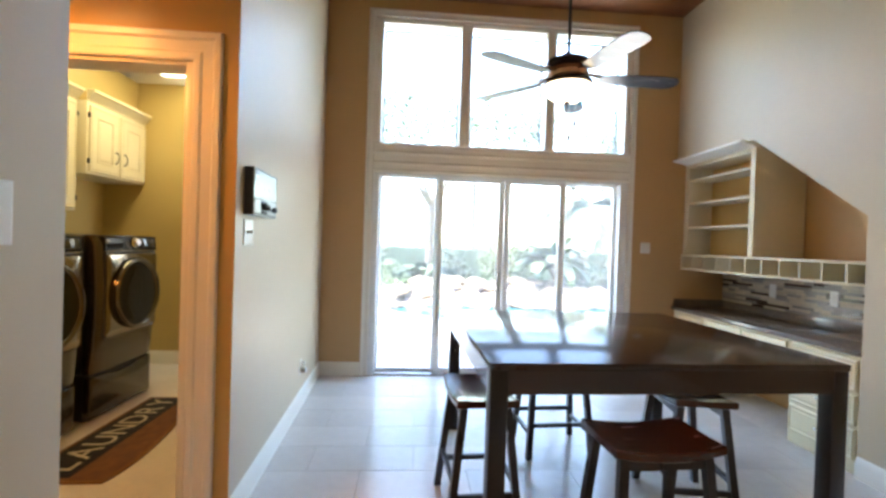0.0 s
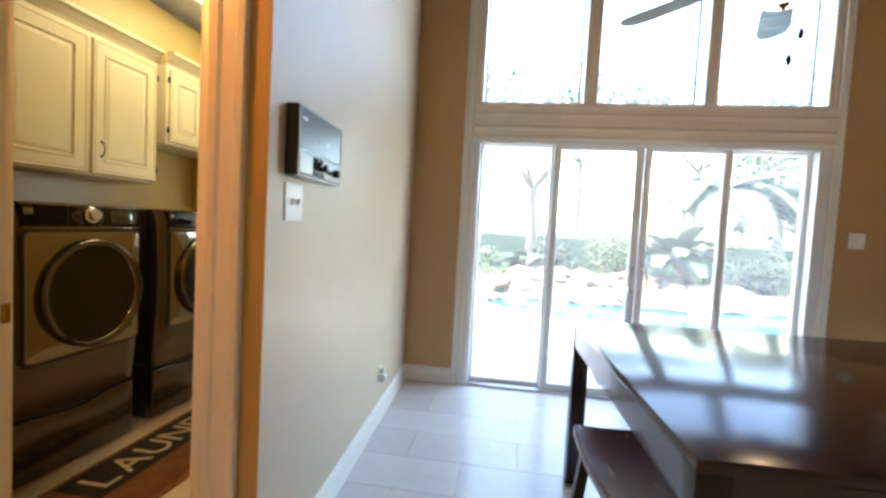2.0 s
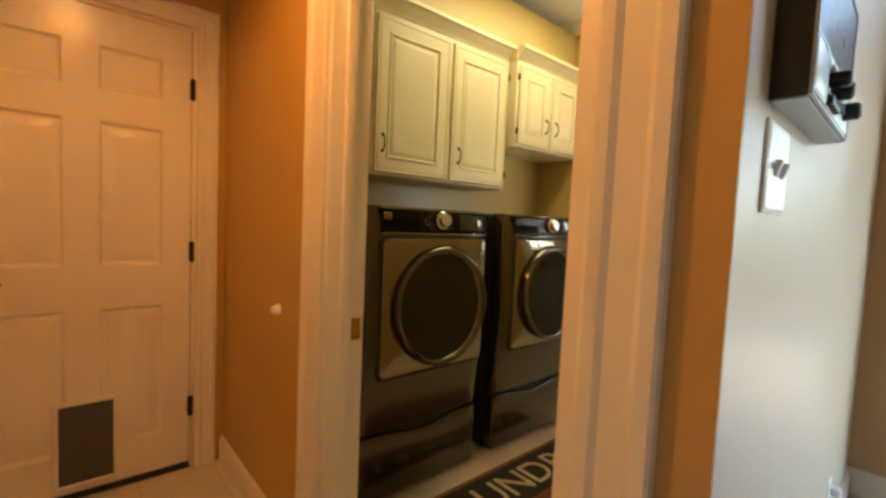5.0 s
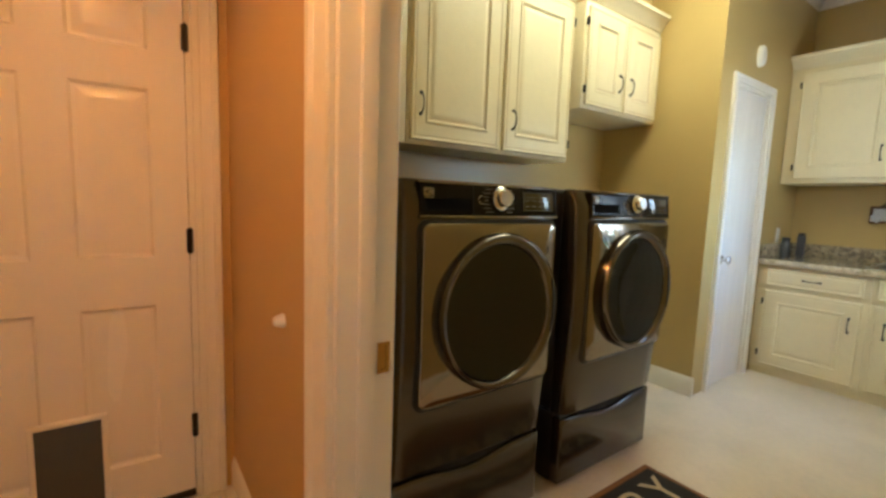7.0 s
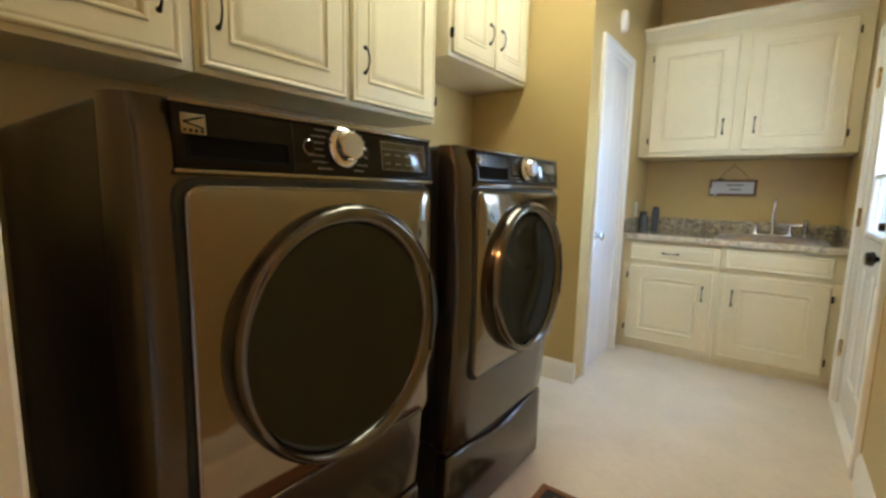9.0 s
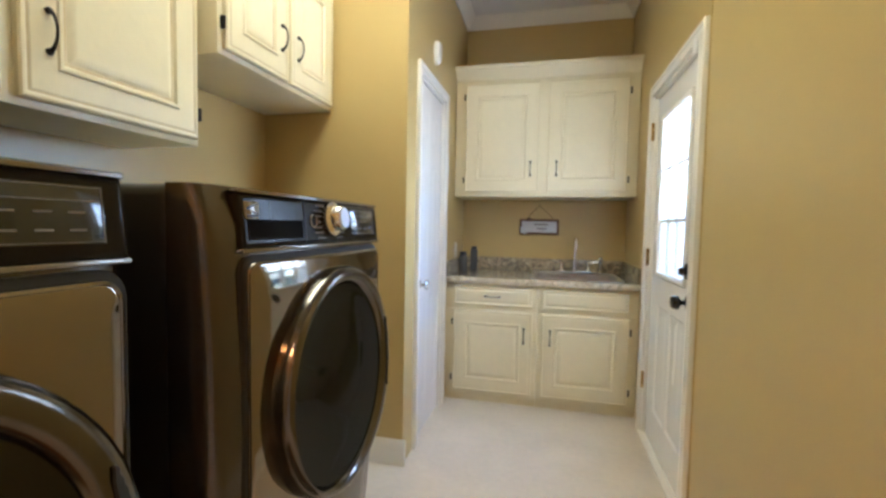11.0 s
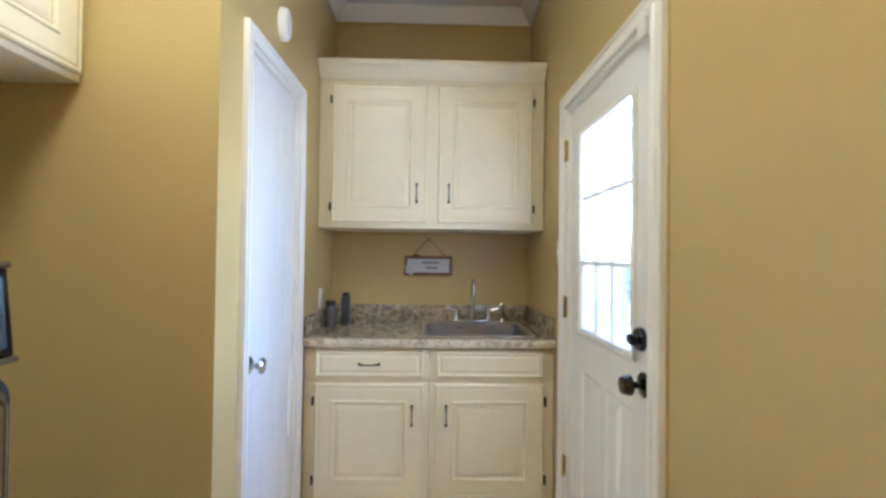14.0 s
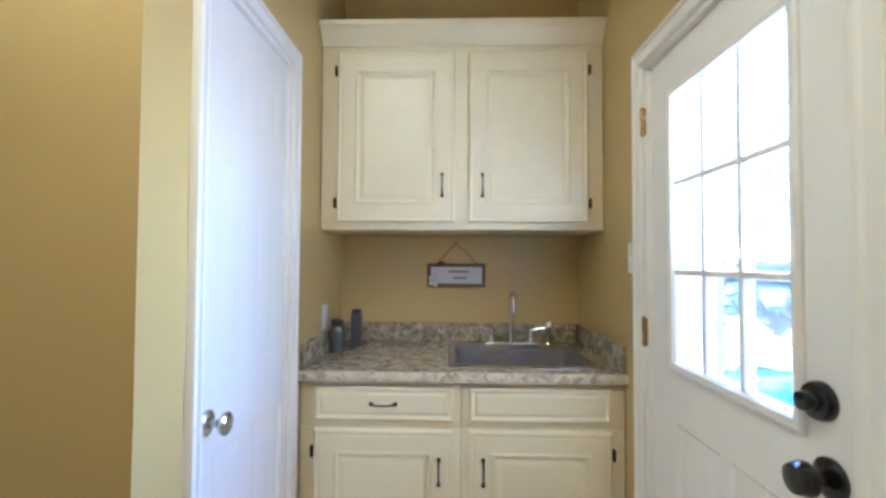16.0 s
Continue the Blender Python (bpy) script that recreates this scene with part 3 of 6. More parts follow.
# laundry
bm = box(L_LEFT - 0.12, L_LEFT, DOOR_Y1, ALCOVE_Y + 0.1, 0, L_H)
wall("wall_laundry_left", bm, "wall_laundry", "tan painted wall behind the washers")
LD = dict(y0=6.54, y1=7.115, h=2.05)     # inner door in the stub wall
bm = box(L_LEFT - 0.12, STUB_X, ALCOVE_Y, ALCOVE_Y + 0.1, 0, L_H)
wall("wall_laundry_alcove", bm, "wall_laundry", "tan painted end wall of the washer alcove")
bm = box(STUB_X - 0.11, STUB_X, ALCOVE_Y + 0.1, LD["y0"], 0, L_H)
box(STUB_X - 0.11, STUB_X, LD["y1"], BACK_Y + 0.12, 0, L_H, bm=bm)
box(STUB_X - 0.11, STUB_X, LD["y0"], LD["y1"], LD["h"], L_H, bm=bm)
wall("wall_laundry_inner_door", bm, "wall_laundry", "tan painted wall with an inner door")
bm = box(STUB_X, L_RIGHT, BACK_Y, BACK_Y + 0.12, 0, L_H)
wall("wall_laundry_back", bm, "wall_laundry", "tan painted wall behind the sink counter")
RD = dict(y0=6.242, y1=7.06, h=2.005)     # outside door
bm = box(L_RIGHT, L_RIGHT + 0.012, DOOR_Y1, WIN_Y1, 0, L_H)
wall("wall_laundry_right", moved(bm, pose(-0.012, 0, 0)), "wall_laundry", "tan painted long laundry wall")
OUT_X = -1.178   # laundry face of the outside-door wall
bm = box(OUT_X, GREY_X, WIN_Y1, RD["y0"], 0, L_H)
box(OUT_X, GREY_X, RD["y1"], BACK_Y + 0.12, 0, L_H, bm=bm)
box(OUT_X, GREY_X, RD["y0"], RD["y1"], RD["h"], L_H, bm=bm)
wall("wall_laundry_outer", bm, "wall_laundry", "tan painted wall with the outside door")
LR = L_RIGHT - 0.012
solid("ceiling_laundry", box(L_LEFT - 0.12, L_RIGHT + 0.02, DOOR_Y1, BACK_Y + 0.12, L_H, L_H + 0.1), "ceiling", HOME,
      "white painted laundry ceiling", "ceiling", kind="structure")


def moulding(name, start, end, profile, mat, label, category, side):
    """Sweeps a (out, up) profile along a straight line; side: the way out of the wall."""
    a, b, s = Vector(start), Vector(end), Vector(side)
    loops = [[p + s * o + Vector((0, 0, u)) for o, u in profile] for p in (a, b)]
    return solid(name, rings(loops), mat, HOME, label, category, kind="structure")


BASE = [(0, 0), (0.016, 0), (0.016, 0.09), (0.012, 0.105), (0.006, 0.122), (0, 0.13)]
CROWN = [(0, 0), (0, -0.085), (0.012, -0.085), (0.02, -0.07), (0.05, -0.035), (0.068, -0.012), (0.075, -0.008), (0.075, 0)]
for a, b, s in (((GREY_X, DOOR_Y, 0), (GREY_X1, WIN_Y, 0), (1, 0, 0)),
                ((GREY_X1, WIN_Y, 0), (W["x0"] - 0.075, WIN_Y, 0), (0, -1, 0)),
                ((W["x1"] + 0.055, WIN_Y, 0), (ROOM_X1, WIN_Y, 0), (0, -1, 0)),
                ((ROOM_X1, BACK_OF_ROOM, 0), (ROOM_X1, 4.09, 0), (-1, 0, 0)),
                ((GREY_X, BACK_OF_ROOM, 0), (GREY_X, HALL_Y, 0), (1, 0, 0)),
                ((PET_X, DOOR_Y, 0), (OPEN_X0 - 0.13, DOOR_Y, 0), (0, -1, 0)),
                ((PET_X, HALL_Y, 0), (-1.12, HALL_Y, 0), (0, 1, 0)),
                ((L_LEFT, ALCOVE_Y, 0), (STUB_X + 0.016, ALCOVE_Y, 0), (0, -1, 0)),
                ((LR, DOOR_Y1, 0), (LR, WIN_Y1, 0), (-1, 0, 0)),
                ((L_LEFT, DOOR_Y1, 0), (L_LEFT, ALCOVE_Y, 0), (1, 0, 0))):
    moulding("baseboard", a, b, BASE, "trim", "white painted baseboard along the wall", "baseboard", s)
for a, b, s in (((L_LEFT, DOOR_Y1, L_H), (L_LEFT, ALCOVE_Y, L_H), (1, 0, 0)),
                ((L_LEFT, ALCOVE_Y, L_H), (STUB_X + 0.075, ALCOVE_Y, L_H), (0, -1, 0)),
                ((STUB_X, ALCOVE_Y - 0.075, L_H), (STUB_X, BACK_Y, L_H), (1, 0, 0)),
                ((STUB_X, BACK_Y, L_H), (OUT_X, BACK_Y, L_H), (0, -1, 0)),
                ((LR, DOOR_Y1, L_H), (LR, WIN_Y1, L_H), (-1, 0, 0)),
                ((OUT_X, WIN_Y1, L_H), (OUT_X, BACK_Y, L_H), (-1, 0, 0)),
                ((L_LEFT, DOOR_Y1, L_H), (LR, DOOR_Y1, L_H), (0, 1, 0))):
    moulding("crown_moulding", a, b, CROWN, "trim", "white crown moulding under the ceiling", "trim", s)

CASE = [(0, 0.0), (0, -0.013), (0.006, -0.017), (0.022, -0.017), (0.030, -0.011), (0.062, -0.013), (0.070, -0.021), (0.086, -0.021), (0.09, -0.016), (0.09, 0.0)]


def casing(parent, w, h, width=0.09, legs=(1, 1), name="casing", wide=0.0):
    """Door trim round an opening w wide and h high, whose wall face is y = 0; mitred."""
    k = width / 0.09
    kr = (wide or width) / 0.09
    for side in range(2):
        if legs[side]:
            loops = []
            for z, out in ((0, 0), (h, 1)):
                loops.append([((-o * k if side == 0 else w + o * kr), d, z + o * k * out) for o, d in CASE])
            part("side_" + name, rings(loops), "trim", parent, sharp=25)
    loops = [[((-o * k if e == 0 else w + o * kr), d, h + o * k) for o, d in CASE] for e in (0, 1)]
    part("head_" + name, rings(loops), "trim", parent, sharp=25)


def jamb(parent, w, h, depth, name="jamb", right=0.018):
    part("side_" + name, box(0.0, 0.018, 0, depth, 0, h, 0.001), "trim", parent)
    part("side_" + name, box(w - right, w, 0, depth, 0, h, 0.001), "trim", parent)
    part("head_" + name, box(0.018, w - right, 0, depth, h - 0.018, h, 0.001), "trim", parent)


# laundry doorway: trim on both sides, jambs, stop and strike plate
door_1 = thing("door_1", pose(OPEN_X0, DOOR_Y - 0.004, 0), "white moulded door casing round an open laundry doorway", "doorway", kind="structure")
casing(door_1, OPEN_X1 - OPEN_X0, OPEN_H, 0.125, (1, 1), wide=0.122)
jamb(door_1, OPEN_X1 - OPEN_X0, OPEN_H, DOOR_Y1 - DOOR_Y + 0.004, right=0.036)
part("door_stop", box(0.018, 0.030, 0.045, 0.08, 0, OPEN_H - 0.018, 0.002), "trim", door_1)
part("door_stop", box(OPEN_X1 - OPEN_X0 - 0.048, OPEN_X1 - OPEN_X0 - 0.036, 0.045, 0.08, 0, OPEN_H - 0.018, 0.002), "trim", door_1)
bm = panel(0.092, 0.122, 0.850, 0.920, [(0, 0), (0, -0.0025), (0.004, -0.003), (0.009, -0.003), (0.009, -0.001)])
strike = part("strike_plate", moved(bm, pose(0.018, 0, 0, 0, 0, 90) @ pose(0, 0, 0)), "brass", door_1, "brass strike plate")
inner = thing("door_1_inner_trim", pose(OPEN_X1, DOOR_Y1, 0, 0, 0, 180), "white moulded casing on the laundry side of the doorway", "trim", kind="structure")
casing(inner, OPEN_X1 - OPEN_X0, OPEN_H, 0.045)


def six_panel(w, h, t, columns, rows, deep=1.0):
    """A moulded door leaf: a slab whose face carries sunk panels with raised fields."""
    bm = bmesh.new()
    xs, zs = [0.0], [0.0]
    for a, b in columns:
        xs += [a, b]
    for a, b in rows:
        zs += [a, b]
    xs.append(w)
    zs.append(h)
    cells = {(i, j) for i in range(1, len(xs) - 1, 2) for j in range(1, len(zs) - 1, 2)}
    grid = {}
    for i, x in enumerate(xs):
        for j, z in enumerate(zs):
            grid[i, j] = bm.verts.new((x, 0, z))
    for i in range(len(xs) - 1):
        for j in range(len(zs) - 1):
            if (i, j) not in cells:
                bm.faces.new((grid[i, j], grid[i + 1, j], grid[i + 1, j + 1], grid[i, j + 1]))
    for i, j in cells:
        panel(xs[i], xs[i + 1], zs[j], zs[j + 1], [(0, 0), (0.010, 0.012 * deep), (0.020, 0.013 * deep), (0.05, 0.003 * deep), (0.056, 0.0025 * deep)], True, False, bm)
    bmesh.ops.remove_doubles(bm, verts=bm.verts, dist=0.0004)
    rings([[(0, 0, 0), (w, 0, 0), (w, 0, h), (0, 0, h)], [(0, t, 0), (w, t, 0), (w, t, h), (0, t, h)]], False, True, True, bm)
    return bm


def knob(parent, x, z, mat, label, rose=0.032, ball=0.028, reach=0.062, name="door_knob"):
    bm = lathe([(0.002, 0.0), (rose, 0.0), (rose, -0.006), (rose * 0.7, -0.012), (0.011, -0.016), (0.010, -0.030), (0.016, -0.036),
                (ball, -0.044), (ball * 1.04, -0.052), (ball * 0.85, -reach + 0.004), (ball * 0.4, -reach), (0.002, -reach)], 24, "y")
    return part(name, moved(bm, pose(x, 0, z)), mat, parent, label)


def hinge(parent, x, z, mat="bronze", h=0.09, label="black butt hinge"):
    bm = lathe([(0.001, -h / 2 - 0.006), (0.004, -h / 2 - 0.004), (0.0075, -h / 2), (0.0075, h / 2), (0.004, h / 2 + 0.004), (0.001, h / 2 + 0.006)], 12)
    moved(bm, pose(x, -0.008, z))
    box(x - 0.011, x + 0.011, -0.0035, 0.001, z - h / 2, z + h / 2, bm=bm)
    return part("hinge", bm, mat, parent, label)


# hall door with a pet flap
w = PET["y1"] - PET["y0"]
door_2 = thing("door_2", pose(PET_X, PET["y0"], 0, 0, 0, 90), "closed white six-panel door with a grey pet flap", "door", kind="structure")
casing(door_2, w, PET["h"], legs=(0, 1))
jamb(door_2, w, PET["h"], 0.10)
leaf = part("door_leaf", moved(six_panel(w - 0.042, 2.035, 0.04, [(0.084, 0.309), (0.424, 0.649)], [(0.19, 0.795), (0.978, 1.578), (1.712, 1.885)]), pose(0.021, 0.012, 0.008)), "door_paint", door_2, sharp=20)
flap = part("pet_flap_frame", panel(0.290, 0.508, 0.055, 0.425, [(0, 0.012), (0, 0.0), (0.004, -0.004), (0.014, -0.004), (0.018, 0.0), (0.018, 0.006)], False, True), "plastic", door_2, "white pet door frame")
part("flap", panel(0.307, 0.491, 0.072, 0.408, [(0, 0.006), (0, 0.002), (0.006, 0.0)]), "grey_plastic", flap, "smoky grey flap")
for z in (0.307, 1.044, 1.785):
    hinge(door_2, w - 0.018, z)
bm = lathe([(0.002, 0.0), (0.028, 0.0), (0.028, -0.006), (0.012, -0.012), (0.010, -0.04)], 20, "y")
tube([(0, -0.04, 0), (0.03, -0.046, 0.002), (0.095, -0.044, 0)], [0.010, 0.009, 0.007], 8, bm)
part("lever_handle", moved(bm, pose(0.058, 0.012, 0.93)), "bronze", door_2, "dark bronze lever")
part("sweep", box(0.021, w - 0.021, 0.002, 0.012, 0.003, 0.03, 0.002), "black_plastic", door_2, "black door sweep")

# inner laundry door
w = LD["y1"] - LD["y0"]
door_3 = thing("door_3", pose(STUB_X, LD["y0"], 0, 0, 0, 90), "closed white six-panel door with a nickel knob", "door", kind="structure")
casing(door_3, w, LD["h"], 0.05)
jamb(door_3, w, LD["h"], 0.11)
part("door_leaf", moved(six_panel(w - 0.042, 2.02, 0.035, [(0.075, 0.235), (0.30, 0.46)], [(0.20, 0.80), (0.98, 1.58), (1.70, 1.89)], 0.2), pose(0.021, 0.014, 0.006)), "door_paint", door_3, sharp=20)
knob(door_3, 0.062, 0.897, "nickel", "round brushed nickel knob").location = (0, 0.012, 0)

# outside door with nine panes
w = RD["y1"] - RD["y0"]
door_4 = thing("door_4", pose(OUT_X, RD["y1"], 0, 0, 0, -90), "closed white outside door with nine glass panes", "door", kind="structure")
casing(door_4, w, RD["h"], 0.058, wide=0.074)
jamb(door_4, w, RD["h"], 0.21)
GL = (0.158, 0.668, 0.985, 1.845)
bm = bmesh.new()
for a, b, c, d in ((0.021, GL[0], 0.012, 1.985), (GL[1], w - 0.021, 0.012, 1.985), (GL[0], GL[1], GL[3], 1.985)):
    box(a, b, 0.02, 0.062, c, d, bm=bm)
low = six_panel(GL[1] - GL[0], GL[2] - 0.012, 0.042, [(0.01, 0.235), (0.272, 0.50)], [(0.19, 0.80)], 0.7)
merge(bm, low, pose(GL[0], 0.02, 0.012))
part("door_leaf", bm, "door_paint", door_4, sharp=20)
lite = part("lite_frame", panel(GL[0] - 0.012, GL[1] + 0.012, GL[2] - 0.012, GL[3] + 0.012, [(0, 0.03), (0, 0.012), (0.006, 0.006), (0.022, 0.008), (0.03, 0.018), (0.03, 0.05)], False, False), "trim", door_4, sharp=25)
xs = [GL[0] + 0.018 + (GL[1] - GL[0] - 0.036) * k / 3 for k in range(4)]
zs = [GL[2] + 0.018 + (GL[3] - GL[2] - 0.036) * k / 3 for k in range(4)]
for k in (1, 2):
    part("muntin", box(xs[k] - 0.009, xs[k] + 0.009, 0.014, 0.045, zs[0], zs[3], 0.004), "trim", lite)
    part("muntin", box(xs[0], xs[3], 0.015, 0.044, zs[k] - 0.009, zs[k] + 0.009, 0.004), "trim", lite)
for i in range(3):
    for j in range(3):
        p = part("pane", box(xs[i] + 0.008, xs[i + 1] - 0.008, 0.028, 0.032, zs[j] + 0.008, zs[j + 1] - 0.008), "glass", lite)
        p.visible_shadow = False
k1 = knob(door_4, w - 0.085, 0.915, "black_knob", "round black knob", 0.038, 0.031, 0.075)
k2 = part("deadbolt", moved(lathe([(0.002, 0), (0.037, 0), (0.037, -0.010), (0.033, -0.017), (0.020, -0.020), (0.019, -0.034), (0.017, -0.042), (0.002, -0.044)], 24, "y"), pose(w - 0.103, 0, 1.05)), "black_knob", door_4, "round black deadbolt")
k1.location = k2.location = (0, 0.02, 0)
for z in (0.33, 1.068, 1.80):
    hinge(door_4, 0.008, z, "brass", 0.095, "brass hinge")
part("sill", box(-0.01, w + 0.01, -0.02, 0.21, 0.0, 0.012, 0.003), "trim", door_4)
part("alarm_contact", box(w - 0.07, w - 0.015, -0.02, 0.0, 1.955, 2.03, 0.004), "plastic", door_4, "white alarm contact")

# the tall window over the sliding glass door
WW = W["x1"] - W["x0"]
window_1 = thing("window_1", pose(W["x0"], WIN_Y, 0), "tall white three-pane window over the sliding door", "window", kind="structure")
casing(window_1, WW, W["top"], 0.072, name="window_casing", wide=0.052)
RAIL = [(0, -0.012), (0.01, -0.018), (0.03, -0.018), (0.04, -0.008), (0.075, -0.008), (0.085, -0.02), (0.10, -0.02), (0.115, -0.006), (0.12, -0.006)]
outline = [(0.12, 1.985)] + [(y, 1.985 + up) for up, y in RAIL] + [(y, 2.275 - up) for up, y in reversed(RAIL)] + [(0.12, 2.275)]
part("transom", prism(outline, 0.002, WW - 0.002, "yz"), "trim", window_1, "white stepped transom rail", 25)
for a, b in ((0.0, 0.065), (0.828, 0.935), (1.69, 1.785), (WW - 0.06, WW)):
    part("mullion", panel(a, b, 2.275, W["top"], [(0, 0.13), (0, 0.01), (0.008, 0.004), (0.018, 0.004), (0.026, 0.012), (0.03, 0.012)]), "trim", window_1, sharp=25)
for a, b in ((0.065, 0.828), (0.935, 1.69), (1.785, WW - 0.06)):
    part("head_rail", panel(a, b, W["top"] - 0.045, W["top"], [(0, 0.13), (0, 0.012), (0.01, 0.006)]), "trim", window_1)
    part("screen_frame", panel(a, b, 2.275, W["top"] - 0.045, [(0.0, 0.19), (0.0, 0.175), (0.020, 0.175), (0.020, 0.19)], False, False), "screen_dark", window_1, "thin dark outer screen frame")
    p = part("pane", box(a - 0.005, b + 0.005, 0.07, 0.074, 2.27, W["top"] - 0.04), "glass", window_1)
    p.visible_shadow = False

door_5 = thing("door_5", pose(W["x0"], WIN_Y, 0), "white four-panel sliding glass door to the pool", "sliding door", kind="structure")
part("side_frame", box(0.0, 0.065, 0.0, 0.13, 0, 1.985, 0.006), "vinyl", door_5)
part("side_frame", box(WW - 0.085, WW, 0.0, 0.13, 0, 1.985, 0.006), "vinyl", door_5)
part("head_frame", box(0.065, WW - 0.085, 0.0, 0.024, 1.958, 1.985, 0.004), "vinyl", door_5)
part("track", box(0.065, WW - 0.085, 0.0, 0.13, 0.0, 0.024, 0.004), "steel", door_5, "grey metal track")
for a, b, y, rim in ((0.055, 0.655, 0.078, 0.036), (0.645, 1.308, 0.03, 0.056), (1.316, 1.930, 0.03, 0.056), (1.915, WW - 0.075, 0.078, 0.045)):
    sash = part("sash", panel(a, b, 0.024, 1.984, [(0, y + 0.04), (0, y), (0.004, y - 0.003), (rim - 0.008, y - 0.003), (rim, y + 0.006), (rim, y + 0.04)], False, False), "vinyl", door_5, "white sliding sash", 25)
    p = part("pane", box(a + rim - 0.012, b - rim + 0.012, y + 0.016, y + 0.021, 0.024 + rim - 0.012, 1.985 - rim + 0.012), "glass", sash)
    p.visible_shadow = False
for s in (-1, 1):
    x = 1.312 + s * 0.030
    pts = [(x, 0.026, 0.86), (x + s * 0.022, -0.006, 0.872), (x + s * 0.036, -0.016, 0.91), (x + s * 0.040, -0.018, 0.95), (x + s * 0.036, -0.016, 0.99), (x + s * 0.022, -0.006, 1.028), (x, 0.026, 1.04)]
    part("pull_handle", tube(pts, 0.008, 8), "nickel", door_5, "metal pull handle")


# ---------------------------------------------------------------- laundry cabinets
DOOR_PROFILE = [(0, 0.0), (0, -0.014), (0.005, -0.019), (0.011, -0.019), (0.016, -0.0165), (0.021, -0.0165), (0.024, -0.018), (0.080, -0.018), (0.084, -0.0225),
                (0.092, -0.0225), (0.098, -0.0135), (0.106, -0.0125), (0.111, -0.0145), (0.124, -0.0185), (0.130, -0.0185)]
DRAWER_PROFILE = [(0, 0.0), (0, -0.014), (0.006, -0.019), (0.012, -0.019), (0.02, -0.015), (0.026, -0.015), (0.032, -0.018), (0.036, -0.018)]


def pull(parent, x, z, upright=True, mat="bronze", length=0.095):
    """A bow pull that swells at its feet."""
    h = length / 2
    pts, rad = [], []
    for k in range(13):
        u = -1 + k / 6
        pts.append((u * h, -0.004 - 0.024 * (1 - u * u) ** 0.6, 0))
        rad.append(0.0032 + 0.0022 * abs(u) ** 3)
    bm = tube(pts, rad, 8)
    for s in (-1, 1):
        merge(bm, lathe([(0.001, 0.002), (0.0075, 0.002), (0.0085, -0.004), (0.006, -0.009), (0.001, -0.011)], 12, "y"), pose(s * h, 0, 0))
    moved(bm, pose(x, -0.018, z) @ pose(0, 0, 0, 0, 90 if upright else 0, 0))
    return part("handle", bm, mat, parent, "dark bronze bow handle")


def cabinet_hinge(parent, x, z):
    bm = box(x - 0.005, x + 0.005, -0.020, -0.001, z - 0.022, z + 0.022, 0.003)
    return part("hinge", bm, "bronze", parent, "black exposed hinge")


def cabinet_door(cab, x0, x1, z0, z1, handle, hinge_x, low=True, glazed=False):
    d = part("door", panel(x0, x1, z0, z1, DOOR_PROFILE), "cream", cab, sharp=20)
    if glazed:
        part("glaze_line", panel(x0, x1, z0, z1, [(0.0978, -0.0142), (0.0995, -0.0139), (0.1045, -0.0133), (0.1062, -0.0130)], False, False), "glaze", d, "brown glaze in the panel groove")
        part("glaze_line", panel(x0, x1, z0, z1, [(0.0155, -0.0172), (0.0165, -0.0170), (0.0205, -0.0170), (0.0215, -0.0172)], False, False), "glaze", d, "brown glaze along the door edge")
    if handle is not None:
        pull(d, handle, z0 + 0.165 if low else z1 - 0.155)
    if hinge_x is not None:
        cabinet_hinge(d, hinge_x, z0 + 0.085)
        cabinet_hinge(d, hinge_x, z1 - 0.085)
    return d


def carcass(cab, w, h, d, z0=0.0, name="carcass"):
    """Sides, bottom, top, back and a face frame in one box with a slight reveal."""
    return part(name, box(0, w, 0, d, z0, h, 0.002), "cream", cab)


CAB_X = -2.94   # face frames over the washers
CAB3_X = CAB_X + 0.075
FULL = -L_LEFT + CAB_X - 0.003
top = 2.40
# tall pair, starting behind the doorway wall
cab = thing("wall_cabinet", pose(CAB_X, 3.86, 1.485, 0, 0, 90), "cream painted double wall cabinet over the washer", "cabinet", "cabinets over the washers")
carcass(cab, 0.535, top - 1.485, FULL)
cabinet_door(cab, 0.025, 0.50, 0.02, 0.885, 0.445, 0.014, glazed=True)
cab = thing("wall_cabinet", pose(CAB_X, 4.398, 1.485, 0, 0, 90), "cream painted double wall cabinet over the washer", "cabinet", "cabinets over the washers")
carcass(cab, 1.125, top - 1.485, FULL)
cabinet_door(cab, 0.015, 0.555, 0.02, 0.885, 0.065, None, glazed=True)
cabinet_door(cab, 0.588, 1.108, 0.02, 0.885, 0.650, 1.116, glazed=True)
cab = thing("wall_cabinet", pose(CAB3_X, 5.527, 1.80, 0, 0, 90), "short cream painted double wall cabinet beside the alcove wall", "cabinet", "cabinets over the washers")
carcass(cab, 0.80, top - 1.80, FULL + 0.075)
cabinet_door(cab, 0.025, 0.395, 0.02, 0.57, 0.345, 0.016, glazed=True)
cabinet_door(cab, 0.415, 0.785, 0.02, 0.57, 0.465, None, glazed=True)
CABCROWN = [(0, 0), (0.006, 0), (0.010, 0.012), (0.018, 0.018), (0.040, 0.055), (0.052, 0.066), (0.062, 0.070), (0.062, 0.092), (0, 0.092)]
for cx, ya, yb in ((CAB_X, 3.86, 5.525), (CAB3_X, 5.527, ALCOVE_Y - 0.003)):
    moulding("cabinet_crown", (cx, ya, top + 0.002), (cx, yb, top + 0.002), CABCROWN, "cream", "cream crown moulding along the top of the cabinets", "trim", (1, 0, 0))
